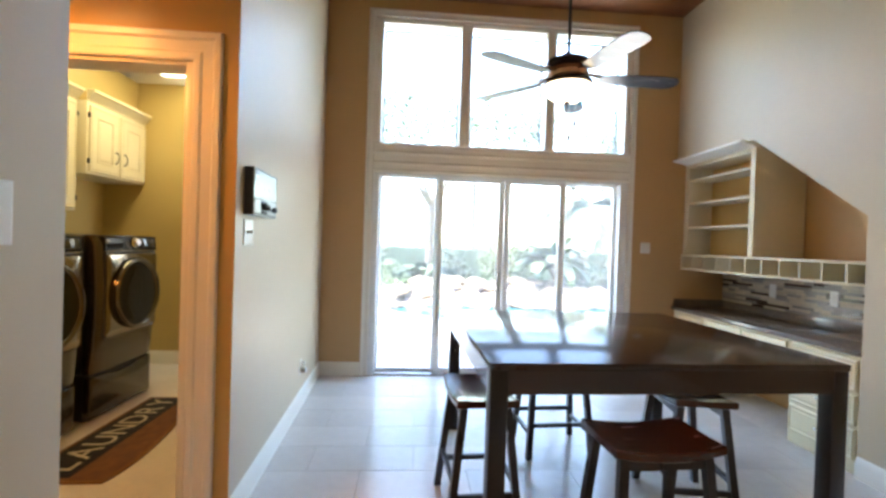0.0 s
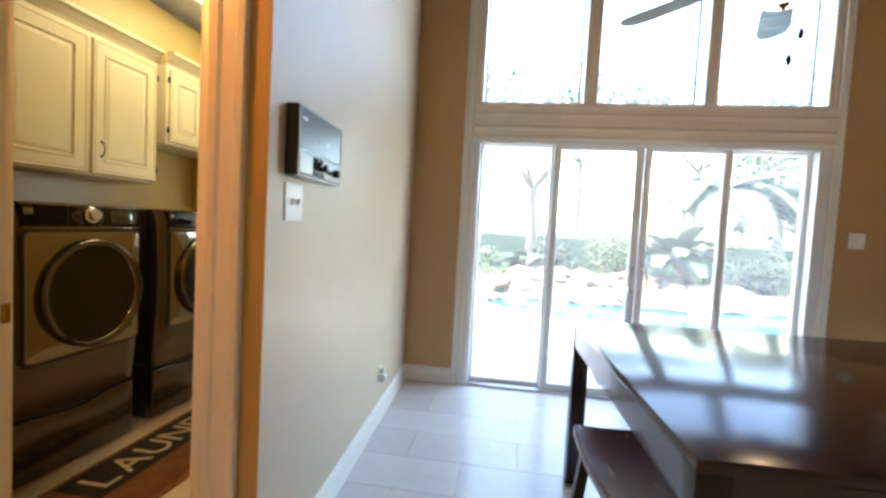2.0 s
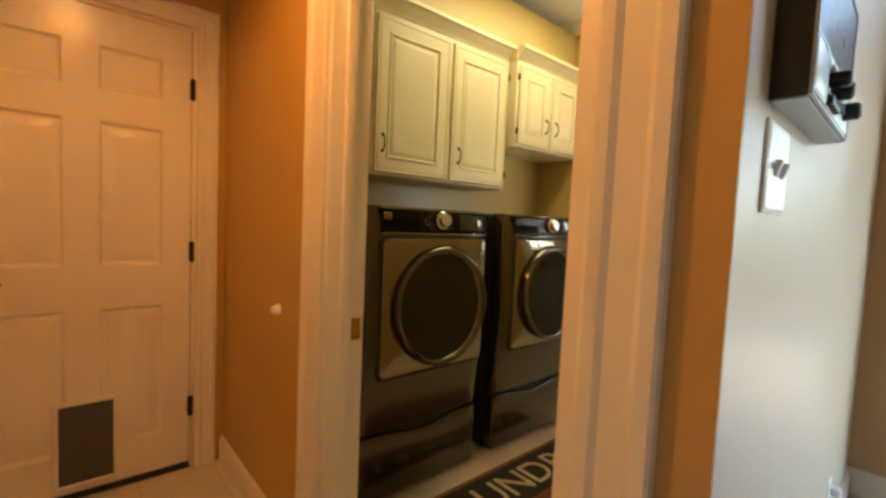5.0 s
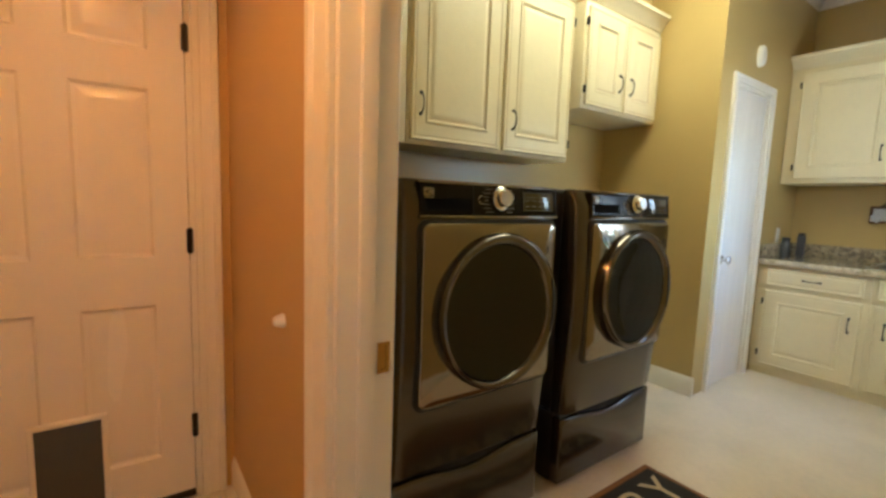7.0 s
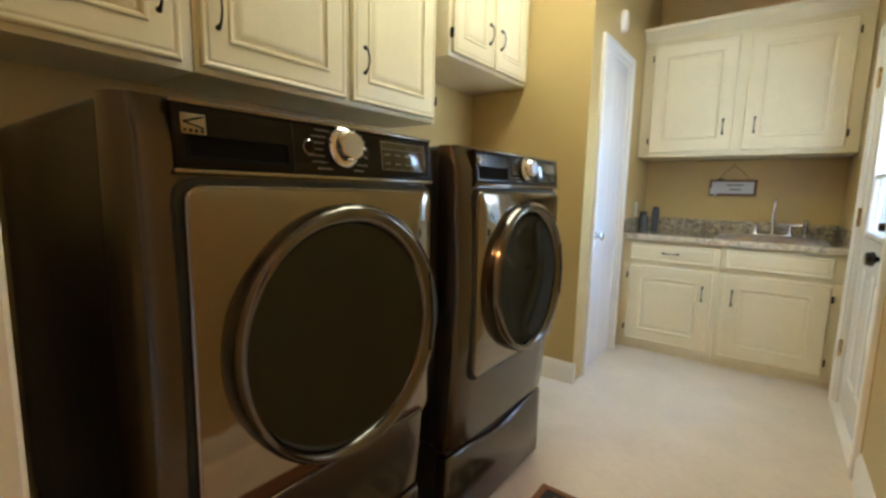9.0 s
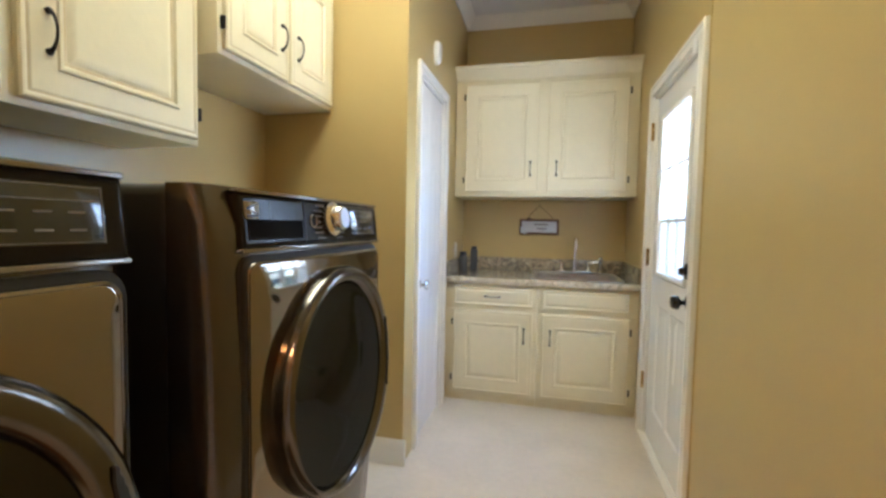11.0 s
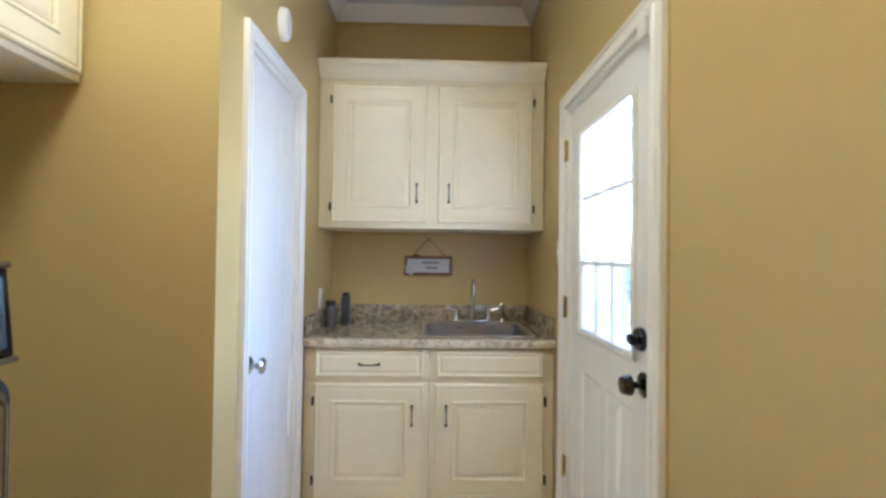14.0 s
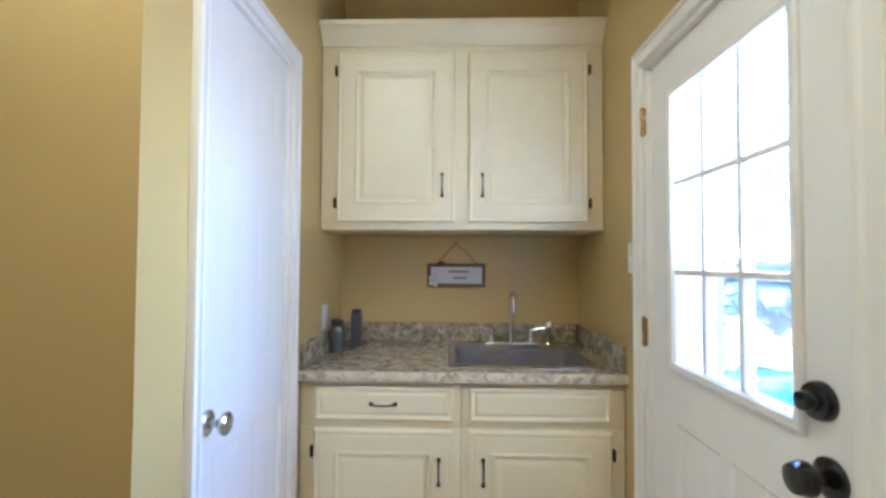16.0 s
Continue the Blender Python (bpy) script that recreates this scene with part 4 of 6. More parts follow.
solid("cabinet_soffit", box(L_LEFT + 0.003, CAB_X, 3.86, ALCOVE_Y - 0.003, top + 0.002, L_H - 0.09), "wall_laundry", HOME, "tan soffit over the cabinets", "wall", kind="structure")

# sink wall: upper cabinet, base cabinets, worktop
SX0, SX1 = STUB_X + 0.004, OUT_X - 0.004
SW = SX1 - SX0
UPPER_Y, LOWER_Y = 7.475, 7.24
UH = 0.838
cab = thing("wall_cabinet", pose(SX0, UPPER_Y, 1.450), "large cream double wall cabinet over the sink", "cabinet")
carcass(cab, SW, UH, BACK_Y - UPPER_Y - 0.003)
cabinet_door(cab, 0.075, SW / 2 - 0.03, 0.033, UH - 0.033, SW / 2 - 0.085, 0.066)
cabinet_door(cab, SW / 2 + 0.035, SW - 0.07, 0.033, UH - 0.033, SW / 2 + 0.095, SW - 0.061)
bm = rings([[(x, -o, UH + u) for o, u in CABCROWN] for x in (0.0, SW)])
part("crown", bm, "cream", cab)
for k, (a, b) in enumerate(((0.0, SW / 2 - 0.001), (SW / 2 + 0.001, SW))):
    cab = thing("base_cabinet", pose(SX0 + a, LOWER_Y, 0), ("cream base cabinet with a drawer over its door", "cream sink base cabinet with a false drawer front")[k], "cabinet", "base cabinets under the sink counter")
    wd = b - a
    carcass(cab, wd, 0.656, BACK_Y - LOWER_Y - 0.003, 0.05)
    part("top_rail", box(0, wd, 0, 0.03, 0.6565, 0.842, 0.001), "cream", cab)
    part("toe_kick", box(0, wd, 0.025, 0.05, 0, 0.0495), "cream", cab)
    x0, x1 = (0.06, wd - 0.03) if k == 0 else (0.03, wd - 0.055)
    dr = part("drawer_front", panel(x0, x1, 0.686, 0.818, DRAWER_PROFILE), "cream", cab, sharp=20)
    if k == 0:
        pull(dr, (x0 + x1) / 2, 0.752, False)
    cabinet_door(cab, x0, x1, 0.085, 0.650, x1 - 0.055 if k == 0 else x0 + 0.055, x0 - 0.009 if k == 0 else x1 + 0.009, False)

SINK = (0.605, 1.165, 0.085, 0.49)    # x0, x1, y0, y1 of the bowl on the worktop
worktop = thing("worktop", pose(SX0 - 0.002, LOWER_Y - 0.028, 0.846), "speckled tan granite worktop with splash", "worktop")
WD, WDEP = SW + 0.004, BACK_Y - LOWER_Y + 0.026
def rect(x0, x1, y0, y1, z):
    return [(x0, y0, z), (x1, y0, z), (x1, y1, z), (x0, y1, z)]
bm = rings([rect(0, WD, 0, WDEP, 0), rect(0, WD, 0, WDEP, 0.038), rect(*SINK, 0.038), rect(*SINK, 0), rect(0, WD, 0, WDEP, 0)], False, False)
bmesh.ops.remove_doubles(bm, verts=bm.verts, dist=0.0001)
part("top", bm, "granite", worktop)
bm = box(0, WD, -0.008, 0.0, -0.006, 0.034, 0.003)
part("front_edge", bm, "granite_edge", worktop, "chiselled pale granite edge")
part("back_splash", box(0.02, WD - 0.02, WDEP - 0.02, WDEP, 0.038, 0.135, 0.003), "granite", worktop)
part("side_splash", box(0, 0.02, 0.02, WDEP, 0.038, 0.135, 0.003), "granite", worktop)
part("side_splash", box(WD - 0.02, WD, 0.02, WDEP, 0.038, 0.135, 0.003), "granite", worktop)

sink = thing("sink", pose(SX0 - 0.002, LOWER_Y - 0.028, 0.884), "stainless steel drop-in sink with a square bowl", "sink")
def rr(x0, x1, y0, y1, r, z, n=5):
    pts = []
    for cx, cy, a0 in ((x1 - r, y1 - r, 0), (x0 + r, y1 - r, 90), (x0 + r, y0 + r, 180), (x1 - r, y0 + r, 270)):
        for k in range(n + 1):
            a = radians(a0 + 90 * k / n)
            pts.append((cx + r * math.cos(a), cy + r * math.sin(a), z))
    return pts
a, b, c, d = SINK
part("bowl", rings([rr(a - 0.02, b + 0.02, c - 0.03, d + 0.085, 0.02, 0.0), rr(a - 0.02, b + 0.02, c - 0.03, d + 0.085, 0.02, 0.005), rr(a + 0.004, b - 0.004, c + 0.002, d - 0.004, 0.03, 0.006),
                    rr(a + 0.012, b - 0.012, c + 0.010, d - 0.012, 0.04, -0.004), rr(a + 0.02, b - 0.02, c + 0.018, d - 0.02, 0.05, -0.15), rr(a + 0.05, b - 0.05, c + 0.05, d - 0.05, 0.05, -0.165)], False, True), "steel", sink)
part("drain", moved(lathe([(0.001, 0.0), (0.038, 0.0), (0.042, 0.003), (0.03, 0.003), (0.024, -0.002), (0.001, -0.002)], 20), pose((a + b) / 2, (c + d) / 2, -0.163)), "chrome", sink)

FX = (a + b) / 2 + 0.01
faucet = thing("faucet", pose(SX0 + FX, LOWER_Y - 0.028 + d + 0.045, 0.891), "brushed nickel gooseneck faucet with lever handles", "faucet")
part("base_plate", box(-0.13, 0.13, -0.024, 0.024, 0.0, 0.014, 0.006, segments=3), "nickel", faucet)
pts = [(0, 0, 0.012), (0, 0, 0.06), (0, 0, 0.13), (0, 0, 0.205)] + [(0, -0.055 + 0.055 * math.cos(radians(t)), 0.205 + 0.055 * math.sin(radians(t))) for t in range(20, 181, 20)] + [(0, -0.112, 0.175)]
part("spout", tube(pts, [0.017, 0.013] + [0.0105] * (len(pts) - 3) + [0.012], 14), "nickel", faucet)
for s in (-1, 1):
    bm = lathe([(0.001, 0), (0.019, 0.0), (0.016, 0.018), (0.011, 0.035), (0.014, 0.05), (0.012, 0.062), (0.001, 0.066)], 18)
    tube([(0, 0, 0.058), (s * 0.03, -0.008, 0.068), (s * 0.066, -0.016, 0.072)], [0.006, 0.005, 0.004], 8, bm)
    part("lever", moved(bm, pose(s * 0.1, 0, 0.013)), "nickel", faucet)
spray = thing("side_sprayer", pose(SX0 + FX + 0.185, LOWER_Y - 0.028 + d + 0.045, 0.891), "brushed nickel side sprayer beside the faucet", "sprayer")
part("body", lathe([(0.001, 0), (0.021, 0), (0.019, 0.012), (0.012, 0.02), (0.0115, 0.06), (0.015, 0.085), (0.016, 0.105), (0.011, 0.122), (0.001, 0.126)], 18), "nickel", spray)
part("trigger", tube([(0, -0.008, 0.118), (0, -0.03, 0.112), (0, -0.042, 0.09)], [0.007, 0.006, 0.004], 8), "nickel", spray)

bottle = thing("soap_bottle", pose(SX0 + 0.122, 7.68, 0.8845), "dark blue-grey upright dispenser on the counter", "dispenser")
part("body", box(-0.026, 0.026, -0.022, 0.022, 0, 0.165, 0.008, segments=3), "grey_plastic", bottle)
part("spout", box(-0.018, 0.022, -0.03, 0.016, 0.165, 0.187, 0.007, segments=3), "black_plastic", bottle)
bottle = thing("jar", pose(SX0 + 0.060, 7.55, 0.8845), "small smoky glass jar with a black lid on the counter", "jar")
part("body", lathe([(0.001, 0), (0.03, 0), (0.034, 0.008), (0.034, 0.105), (0.028, 0.118), (0.024, 0.122), (0.001, 0.122)], 20), "clear_grey", bottle)
part("lid", lathe([(0.001, 0.122), (0.027, 0.122), (0.028, 0.125), (0.028, 0.147), (0.026, 0.15), (0.001, 0.15)], 20), "black_plastic", bottle)


def plate(name, m, label, toggles=1, mat="plastic", w=0.07, h=0.115, kind_of="switch"):
    """A wall plate: facing -y, its middle at the origin."""
    t = thing(name, m, label, "outlet" if kind_of == "outlet" else "switch")
    part("plate", panel(-w / 2, w / 2, -h / 2, h / 2, [(0, 0), (0, -0.003), (0.005, -0.006), (0.008, -0.006)]), mat, t)
    for k in range(toggles):
        x = (k - (toggles - 1) / 2) * 0.046
        if kind_of == "outlet":
            for z in (-0.02, 0.02):
                part("socket", moved(lathe([(0.001, -0.006), (0.016, -0.006), (0.015, -0.0085), (0.001, -0.0085)], 16, "y"), pose(x, 0, z)), mat, t)
        else:
            part("toggle", moved(box(-0.005, 0.005, -0.014, -0.005, -0.011, 0.011, 0.002), pose(x, 0, 0.004, 20)), mat, t)
    return t


plate("light_switch", pose(OUT_X, 7.165, 1.325, 0, 0, -90), "white toggle light switch beside the outside door")
plate("outlet", pose(STUB_X, 7.56, 1.045, 0, 0, 90), "white wall outlet over the counter", 1, kind_of="outlet")
sensor = thing("door_chime", pose(STUB_X, 6.85, 2.265, 0, 0, 90), "white round-topped chime high on the wall", "sensor")
part("cover", moved(lathe([(0.001, 0), (0.052, 0), (0.052, -0.02), (0.044, -0.032), (0.001, -0.034)], 24, "y"), Matrix.Diagonal((0.85, 1, 1.35, 1))), "plastic", sensor)

sign = thing("hanging_sign", pose(-1.835, BACK_Y - 0.002, 1.172), "small whitewashed sign in a rustic frame, hung by twine", "sign")
part("frame", panel(-0.155, 0.155, 0, 0.125, [(0, 0), (0, -0.016), (0.004, -0.019), (0.016, -0.019), (0.018, -0.012)], False), "sign_wood", sign)
board = part("board", box(-0.142, 0.142, -0.012, -0.003, 0.012, 0.113), "sign_white", sign)
for x, z, ww in ((0.015, 0.082, 0.11), (0.02, 0.048, 0.075)):
    part("writing", box(x - ww / 2, x + ww / 2, -0.0135, -0.012, z - 0.006, z + 0.006), "grey_print", board, "faint grey lettering")
bm = bmesh.new()
for k in range(5):
    merge(bm, lathe([(0.001, 0), (0.014, -0.003), (0.010, -0.012), (0.001, -0.014)], 8, "y"), pose(-0.118 + 0.022 * math.cos(k * 1.26), -0.019, 0.035 + 0.022 * math.sin(k * 1.26)))
part("flower", bm, "sign_white", sign, "white carved flower")
part("twine", tube([(-0.10, -0.008, 0.123), (-0.05, -0.006, 0.185), (-0.008, -0.006, 0.225), (0.0, -0.006, 0.232), (0.008, -0.006, 0.225), (0.06, -0.006, 0.18), (0.11, -0.008, 0.123)], 0.0022, 6), "twine", sign)
part("hook", tube([(0, 0.0, 0.245), (0, -0.012, 0.24), (0, -0.014, 0.228), (0, -0.006, 0.226)], 0.0025, 6), "bronze", sign)
bm = tube([(-0.105, -0.02, 0.118), (-0.075, -0.026, 0.132), (-0.06, -0.02, 0.122)], 0.006, 6)
part("bow", bm, "twine", sign)


# ---------------------------------------------------------------- washer and dryer
def front_curve(z):
    """How far the front bows out at a height."""
    return -0.030 * math.sin(math.pi * min(max((z - 0.33) / 1.05, 0), 1)) ** 0.8


def front_loader(m, label):
    """Front-loading machine on a drawer pedestal; x across, -y to the front."""
    t = thing("washing_machine", m, label, "washing machine", "front-loading laundry pair")
    w = 0.695
    top = 1.293
    body = box(0, w, 0.05, 0.80, 0.33, top, 0.022, segments=3)
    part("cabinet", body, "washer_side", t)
    n = 14
    # front shell, rounded over at its sides
    loops = []
    for k in range(n + 1):
        z = 0.335 + (top - 0.335) * k / n
        y = front_curve(z)
        if k == n:
            y += 0.02
        loops.append([(0.0, 0.06, z), (0.002, 0.026 + y, z), (0.010, 0.010 + y, z), (0.028, 0.0 + y, z), (0.10, -0.004 + y, z), (w / 2, -0.007 + y, z),
                      (w - 0.10, -0.004 + y, z), (w - 0.028, y, z), (w - 0.010, 0.010 + y, z), (w - 0.002, 0.026 + y, z), (w, 0.06, z)])
    part("front_shell", rings(loops), "washer", t, sharp=50)
    # raised door-side panel with rounded corners in a black gasket
    z0, z1 = 0.56, 1.172
    def face(inset, r, lift):
        pts = rr(0.062 + inset, w - 0.016 - inset, z0 + inset, z1 - inset, r, 0)
        return [(x, front_curve(z) - 0.0075 - lift - 0.004 * math.sin(math.pi * x / w), z) for x, z, _ in pts]
    part("panel_gasket", rings([face(0.0, 0.035, -0.02), face(0.0, 0.035, 0.001), face(0.004, 0.032, 0.004), face(0.02, 0.02, 0.004)], False, False), "rubber", t, "black rubber gasket")
    loops = [face(0.011, 0.028, -0.01), face(0.011, 0.028, 0.006), face(0.014, 0.026, 0.010), face(0.020, 0.022, 0.0115)]
    loops += [face(0.02 + 0.045 * k, 0.02, 0.0115 + 0.0006 * k) for k in range(1, 7)]
    part("front_panel", rings(loops, False, True), "washer_gloss", t, sharp=40)
    # bright bead that stands in for the highlight along the panel's bevel
    part("panel_edge", rings([face(0.0115, 0.028, 0.0055), face(0.0125, 0.027, 0.0105), face(0.016, 0.025, 0.0122), face(0.0175, 0.024, 0.0108)], False, False), "panel_edge", t, "thin bright bead as the panel edge's highlight")
    # console
    zc0, zc1 = 1.184, 1.281
    yc = front_curve(1.25) - 0.012
    tilt = pose(0, yc, zc0, -6) @ pose(0, 0, -zc0)
    con = part("console", moved(panel(0.070, w - 0.012, zc0, zc1, [(0, 0.02), (0, -0.003), (0.005, -0.006), (0.010, -0.006)]), tilt), "console", t, "black gloss control console")
    badge = part("badge", moved(box(0.080, 0.118, -0.008, -0.004, zc1 - 0.045, zc1 - 0.013, 0.002), tilt), "panel_edge", con, "square metal badge")
    part("badge_bar", moved(box(-0.016, 0.016, -0.0088, -0.007, -0.0015, 0.0015), tilt @ pose(0.099, 0, zc1 - 0.022, 0, -18, 0)), "console", badge)
    part("badge_bar", moved(box(-0.015, 0.015, -0.0088, -0.007, -0.0012, 0.0012), tilt @ pose(0.099, 0, zc1 - 0.031, 0, 16, 0)), "console", badge)
    for k in range(4):
        part("badge_bar", moved(box(0.083 + k * 0.0085, 0.088 + k * 0.0085, -0.0088, -0.007, zc1 - 0.042, zc1 - 0.037), tilt), "console", badge)
    part("drawer_recess", moved(panel(0.086, 0.262, zc0 + 0.014, zc0 + 0.052, [(0, -0.0055), (0, -0.0078), (0.002, -0.0078), (0.004, -0.0062)]), tilt), "slot", con, "black dispenser drawer pull")
    part("seam", moved(box(0.272, 0.2735, -0.0075, -0.004, zc0 + 0.002, zc1 - 0.002), tilt), "rubber", con)
    kn = part("dial", moved(lathe([(0.001, 0), (0.040, 0), (0.040, -0.012), (0.036, -0.016), (0.030, -0.018), (0.029, -0.034), (0.026, -0.038), (0.001, -0.039)], 32, "y"), tilt @ pose(0.389, -0.005, zc0 + 0.057)), "chrome", con, "round chrome cycle dial")
    part("dial_face", moved(lathe([(0.001, -0.0385), (0.024, -0.0385), (0.024, -0.0405), (0.001, -0.0405)], 28, "y"), tilt @ pose(0.389, -0.005, zc0 + 0.057)), "steel", kn)
    for x, r in ((0.308, 0.0145), (0.453, 0.011)):
        button = part("button", moved(lathe([(r, -0.004), (r, -0.0085), (r * 0.9, -0.0095), (r * 0.84, -0.0075), (r * 0.84, -0.004)], 24, "y", False, False), tilt @ pose(x, 0, zc0 + 0.052)), "nickel", con, "round metal-rimmed button")
        part("button_cap", moved(lathe([(0.001, -0.0075), (r * 0.84, -0.0075), (r * 0.84, -0.005), (0.001, -0.005)], 20, "y"), tilt @ pose(x, 0, zc0 + 0.052)), "console", button)
    disp = part("display", moved(box(0.500, 0.655, -0.0075, -0.004, zc0 + 0.018, zc0 + 0.085, 0.001), tilt), "lcd", con, "dark blue-black display")
    part("display_line", moved(panel(0.502, 0.653, zc0 + 0.020, zc0 + 0.083, [(0, -0.0076), (0, -0.0082), (0.0008, -0.0082), (0.0008, -0.0076)], False, False), tilt), "grey_print", disp, "thin grey display outline")
    part("display_line", moved(box(0.504, 0.651, -0.0082, -0.007, zc0 + 0.0665, zc0 + 0.0675), tilt), "grey_print", disp)
    for k in range(7):
        for s in (-1, 1):
            half = 0.010 + 0.004 * ((k * 3 + s) % 3)
            mid = 0.389 + s * (0.062 - 0.0022 * abs(k - 3) ** 2 + (0.004 if s < 0 else 0))
            if s > 0 and 2 <= k <= 4:
                continue
            part("legend", moved(box(mid - half, mid + half, -0.0072, -0.005, zc0 + 0.012 + k * 0.0124, zc0 + 0.0138 + k * 0.0124), tilt), "grey_print", con)
    for k in range(4):
        for row in (0, 1):
            part("legend", moved(box(0.512 + k * 0.034, 0.530 + k * 0.034, -0.0082, -0.007, zc0 + 0.033 + 0.02 * row, zc0 + 0.0352 + 0.02 * row), tilt), "grey_print", disp)
    part("console_lip", moved(box(0.066, w - 0.010, -0.0085, 0.018, zc1 + 0.0005, zc1 + 0.0085, 0.003), tilt), "panel_edge", t, "bright metal lip over the console")
    part("console_strip", moved(box(0.066, w - 0.010, -0.0075, 0.015, zc0 - 0.0075, zc0 - 0.0005, 0.002), tilt), "panel_edge", t, "metal strip under the console")
    # porthole
    cx, cz = 0.388, 0.862
    at = pose(cx, front_curve(cz) - 0.033, cz, -2)
    def circle(r, y, shift):
        return [(-0.016 * shift + r * math.cos(2 * math.pi * k / 64), y, -0.003 * shift + r * math.sin(2 * math.pi * k / 64)) for k in range(64)]
    loops = [circle(0.268, 0.026, 0), circle(0.268, -0.004, 0), circle(0.264, -0.016, 0), circle(0.257, -0.024, 0.1), circle(0.247, -0.027, 0.4), circle(0.239, -0.024, 0.8), circle(0.232, -0.017, 1), circle(0.228, -0.006, 1)]
    ring = part("door_ring", moved(rings(loops, False, False), at), "ring", t, "dark chrome door ring", 60)
    part("door_glass", moved(lathe([(0.001, 0.003), (0.05, 0.0025), (0.11, 0.001), (0.16, -0.002), (0.20, -0.007), (0.216, -0.011), (0.230, -0.011)], 48, "y", True, False), at @ pose(-0.016, 0, -0.003)), "dark_glass", ring, "smoked porthole glass", 60)
    bm = bmesh.new()
    loops = []
    for k in range(15):
        a = radians(-24 + 48 * k / 14)
        taper = math.sin(math.pi * k / 14) ** 0.5 * 0.013 + 0.003
        loops.append([((0.246 + s * taper) * math.cos(a), y, (0.246 + s * taper) * math.sin(a)) for s, y in ((-1, -0.018), (1, -0.012), (1, -0.021), (-1, -0.0315))])
    rings(loops, bm=bm)
    part("door_grip", moved(bm, at), "rubber", ring, "black recessed grip")
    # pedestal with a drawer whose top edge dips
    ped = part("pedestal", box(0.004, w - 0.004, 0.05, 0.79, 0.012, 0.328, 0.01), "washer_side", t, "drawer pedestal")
    loops = []
    for y, grow in ((0.052, 0.0), (0.012, 0.0), (0.004, -0.004), (0.0, -0.012)):
        loop = [(0.004 - grow, y, 0.02 - grow), (w - 0.004 + grow, y, 0.02 - grow)]
        for k in range(17):
            u = 1 - k / 16
            dip = 0.030 * (math.sin(math.pi * min(max((u - 0.12) / 0.76, 0), 1)) ** 2)
            loop.append((0.004 - grow + (w - 0.008 + 2 * grow) * u, y, 0.312 - dip + grow))
        loops.append(loop)
    part("drawer", rings(loops), "washer", ped, sharp=40)
    # black block in place of the shade in the gap over the drawer
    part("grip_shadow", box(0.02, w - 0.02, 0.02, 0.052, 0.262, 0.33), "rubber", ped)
    for x in (0.05, w - 0.05):
        for y in (0.08, 0.74):
            part("foot", moved(lathe([(0.001, 0), (0.022, 0), (0.02, 0.012), (0.001, 0.012)], 12), pose(x, y, 0)), "rubber", ped)
    return t


front_loader(pose(-2.303, 3.992, 0, 0, 0, 90), "dark brown metallic front-loading washer on a drawer pedestal")
front_loader(pose(-2.303, 4.818, 0, 0, 0, 90), "dark brown metallic front-loading dryer on a drawer pedestal")

# doormat-shaped laundry mat: straight by the machines, bowed towards the room
MAT_Y0, MAT_Y1, MAT_X = 4.065, 5.325, -2.19
mat = thing("laundry_mat", pose(MAT_X, MAT_Y0, 0.001, 0, 0, 90), "rust and black bowed mat lettered for the laundry", "mat")
ML = MAT_Y1 - MAT_Y0
def bow(depth, inset, z):
    pts = [(inset, -inset, z), ]
    for k in range(25):
        u = k / 24
        x = inset + (ML - 2 * inset) * u
        pts.append((x, -(depth - 0.16 * u + 0.03 * math.sin(math.pi * u) - 0.06 * (1 - u) ** 8 - 0.06 * u ** 8 - inset), z))
    pts.append((ML - inset, -inset, z))
    return pts
part("border", rings([bow(0.528, 0.0, 0.0), bow(0.528, 0.0, 0.008), bow(0.528, 0.004, 0.010)]), "mat_border", mat)
part("field", rings([bow(0.528, 0.022, 0.008), bow(0.528, 0.024, 0.0115)]), "mat_brown", mat, "rust brown mottled field")
band = part("band", box(0.04, ML - 0.03, -0.275, -0.03, 0.010, 0.0135, 0.001), "mat_black", mat, "black lettered band")
for k, letter in enumerate("LAUNDRY"):
    cu = bpy.data.curves.new("letter", "FONT")
    cu.body, cu.size, cu.extrude, cu.align_x = letter, 0.225, 0.0008, "CENTER"
    tmp = bpy.data.objects.new("letter", cu)
    me = bpy.data.meshes.new_from_object(tmp)
    me.materials.clear()
    me.materials.append(M["mat_letter"])
    ob = new("letter", me)
    ob.parent = band
    ob.matrix_basis = pose(0.15 + k * 0.164, -0.228, 0.0145)
    bpy.data.objects.remove(tmp)

# ceiling lamp of the laundry
cl = thing("ceiling_lamp", pose(-2.32, 5.5, L_H), "long white flush ceiling lamp, lit", "lamp")
part("housing", box(-0.27, 0.27, -0.62, 0.62, -0.045, 0.0, 0.01), "plastic", cl)
part("diffuser", box(-0.245, 0.245, -0.595, 0.595, -0.095, -0.045, 0.02, segments=3), "lamp_diffuser", cl, "glowing diffuser")
can = thing("recessed_lamp", pose(HALL_LAMP[0], HALL_LAMP[1], HALL_H), "round recessed hall downlight, lit", "lamp")
part("trim_ring", lathe([(0.085, 0.0), (0.088, -0.004), (0.07, -0.008), (0.06, -0.002), (0.058, 0.0)], 28, "z", False, False), "plastic", can)
part("lens", lathe([(0.001, -0.003), (0.06, -0.003), (0.06, -0.001), (0.001, -0.001)], 24), "can_diffuser", can)

# door stop on the hall wall
ds = thing("wall_bumper", pose(-2.36, DOOR_Y - 0.004, 0.892), "small white round door bumper on the hall wall", "door stop")
part("cup", lathe([(0.001, 0), (0.019, 0), (0.019, -0.006), (0.014, -0.022), (0.010, -0.028), (0.001, -0.028)], 20, "y"), "plastic", ds)


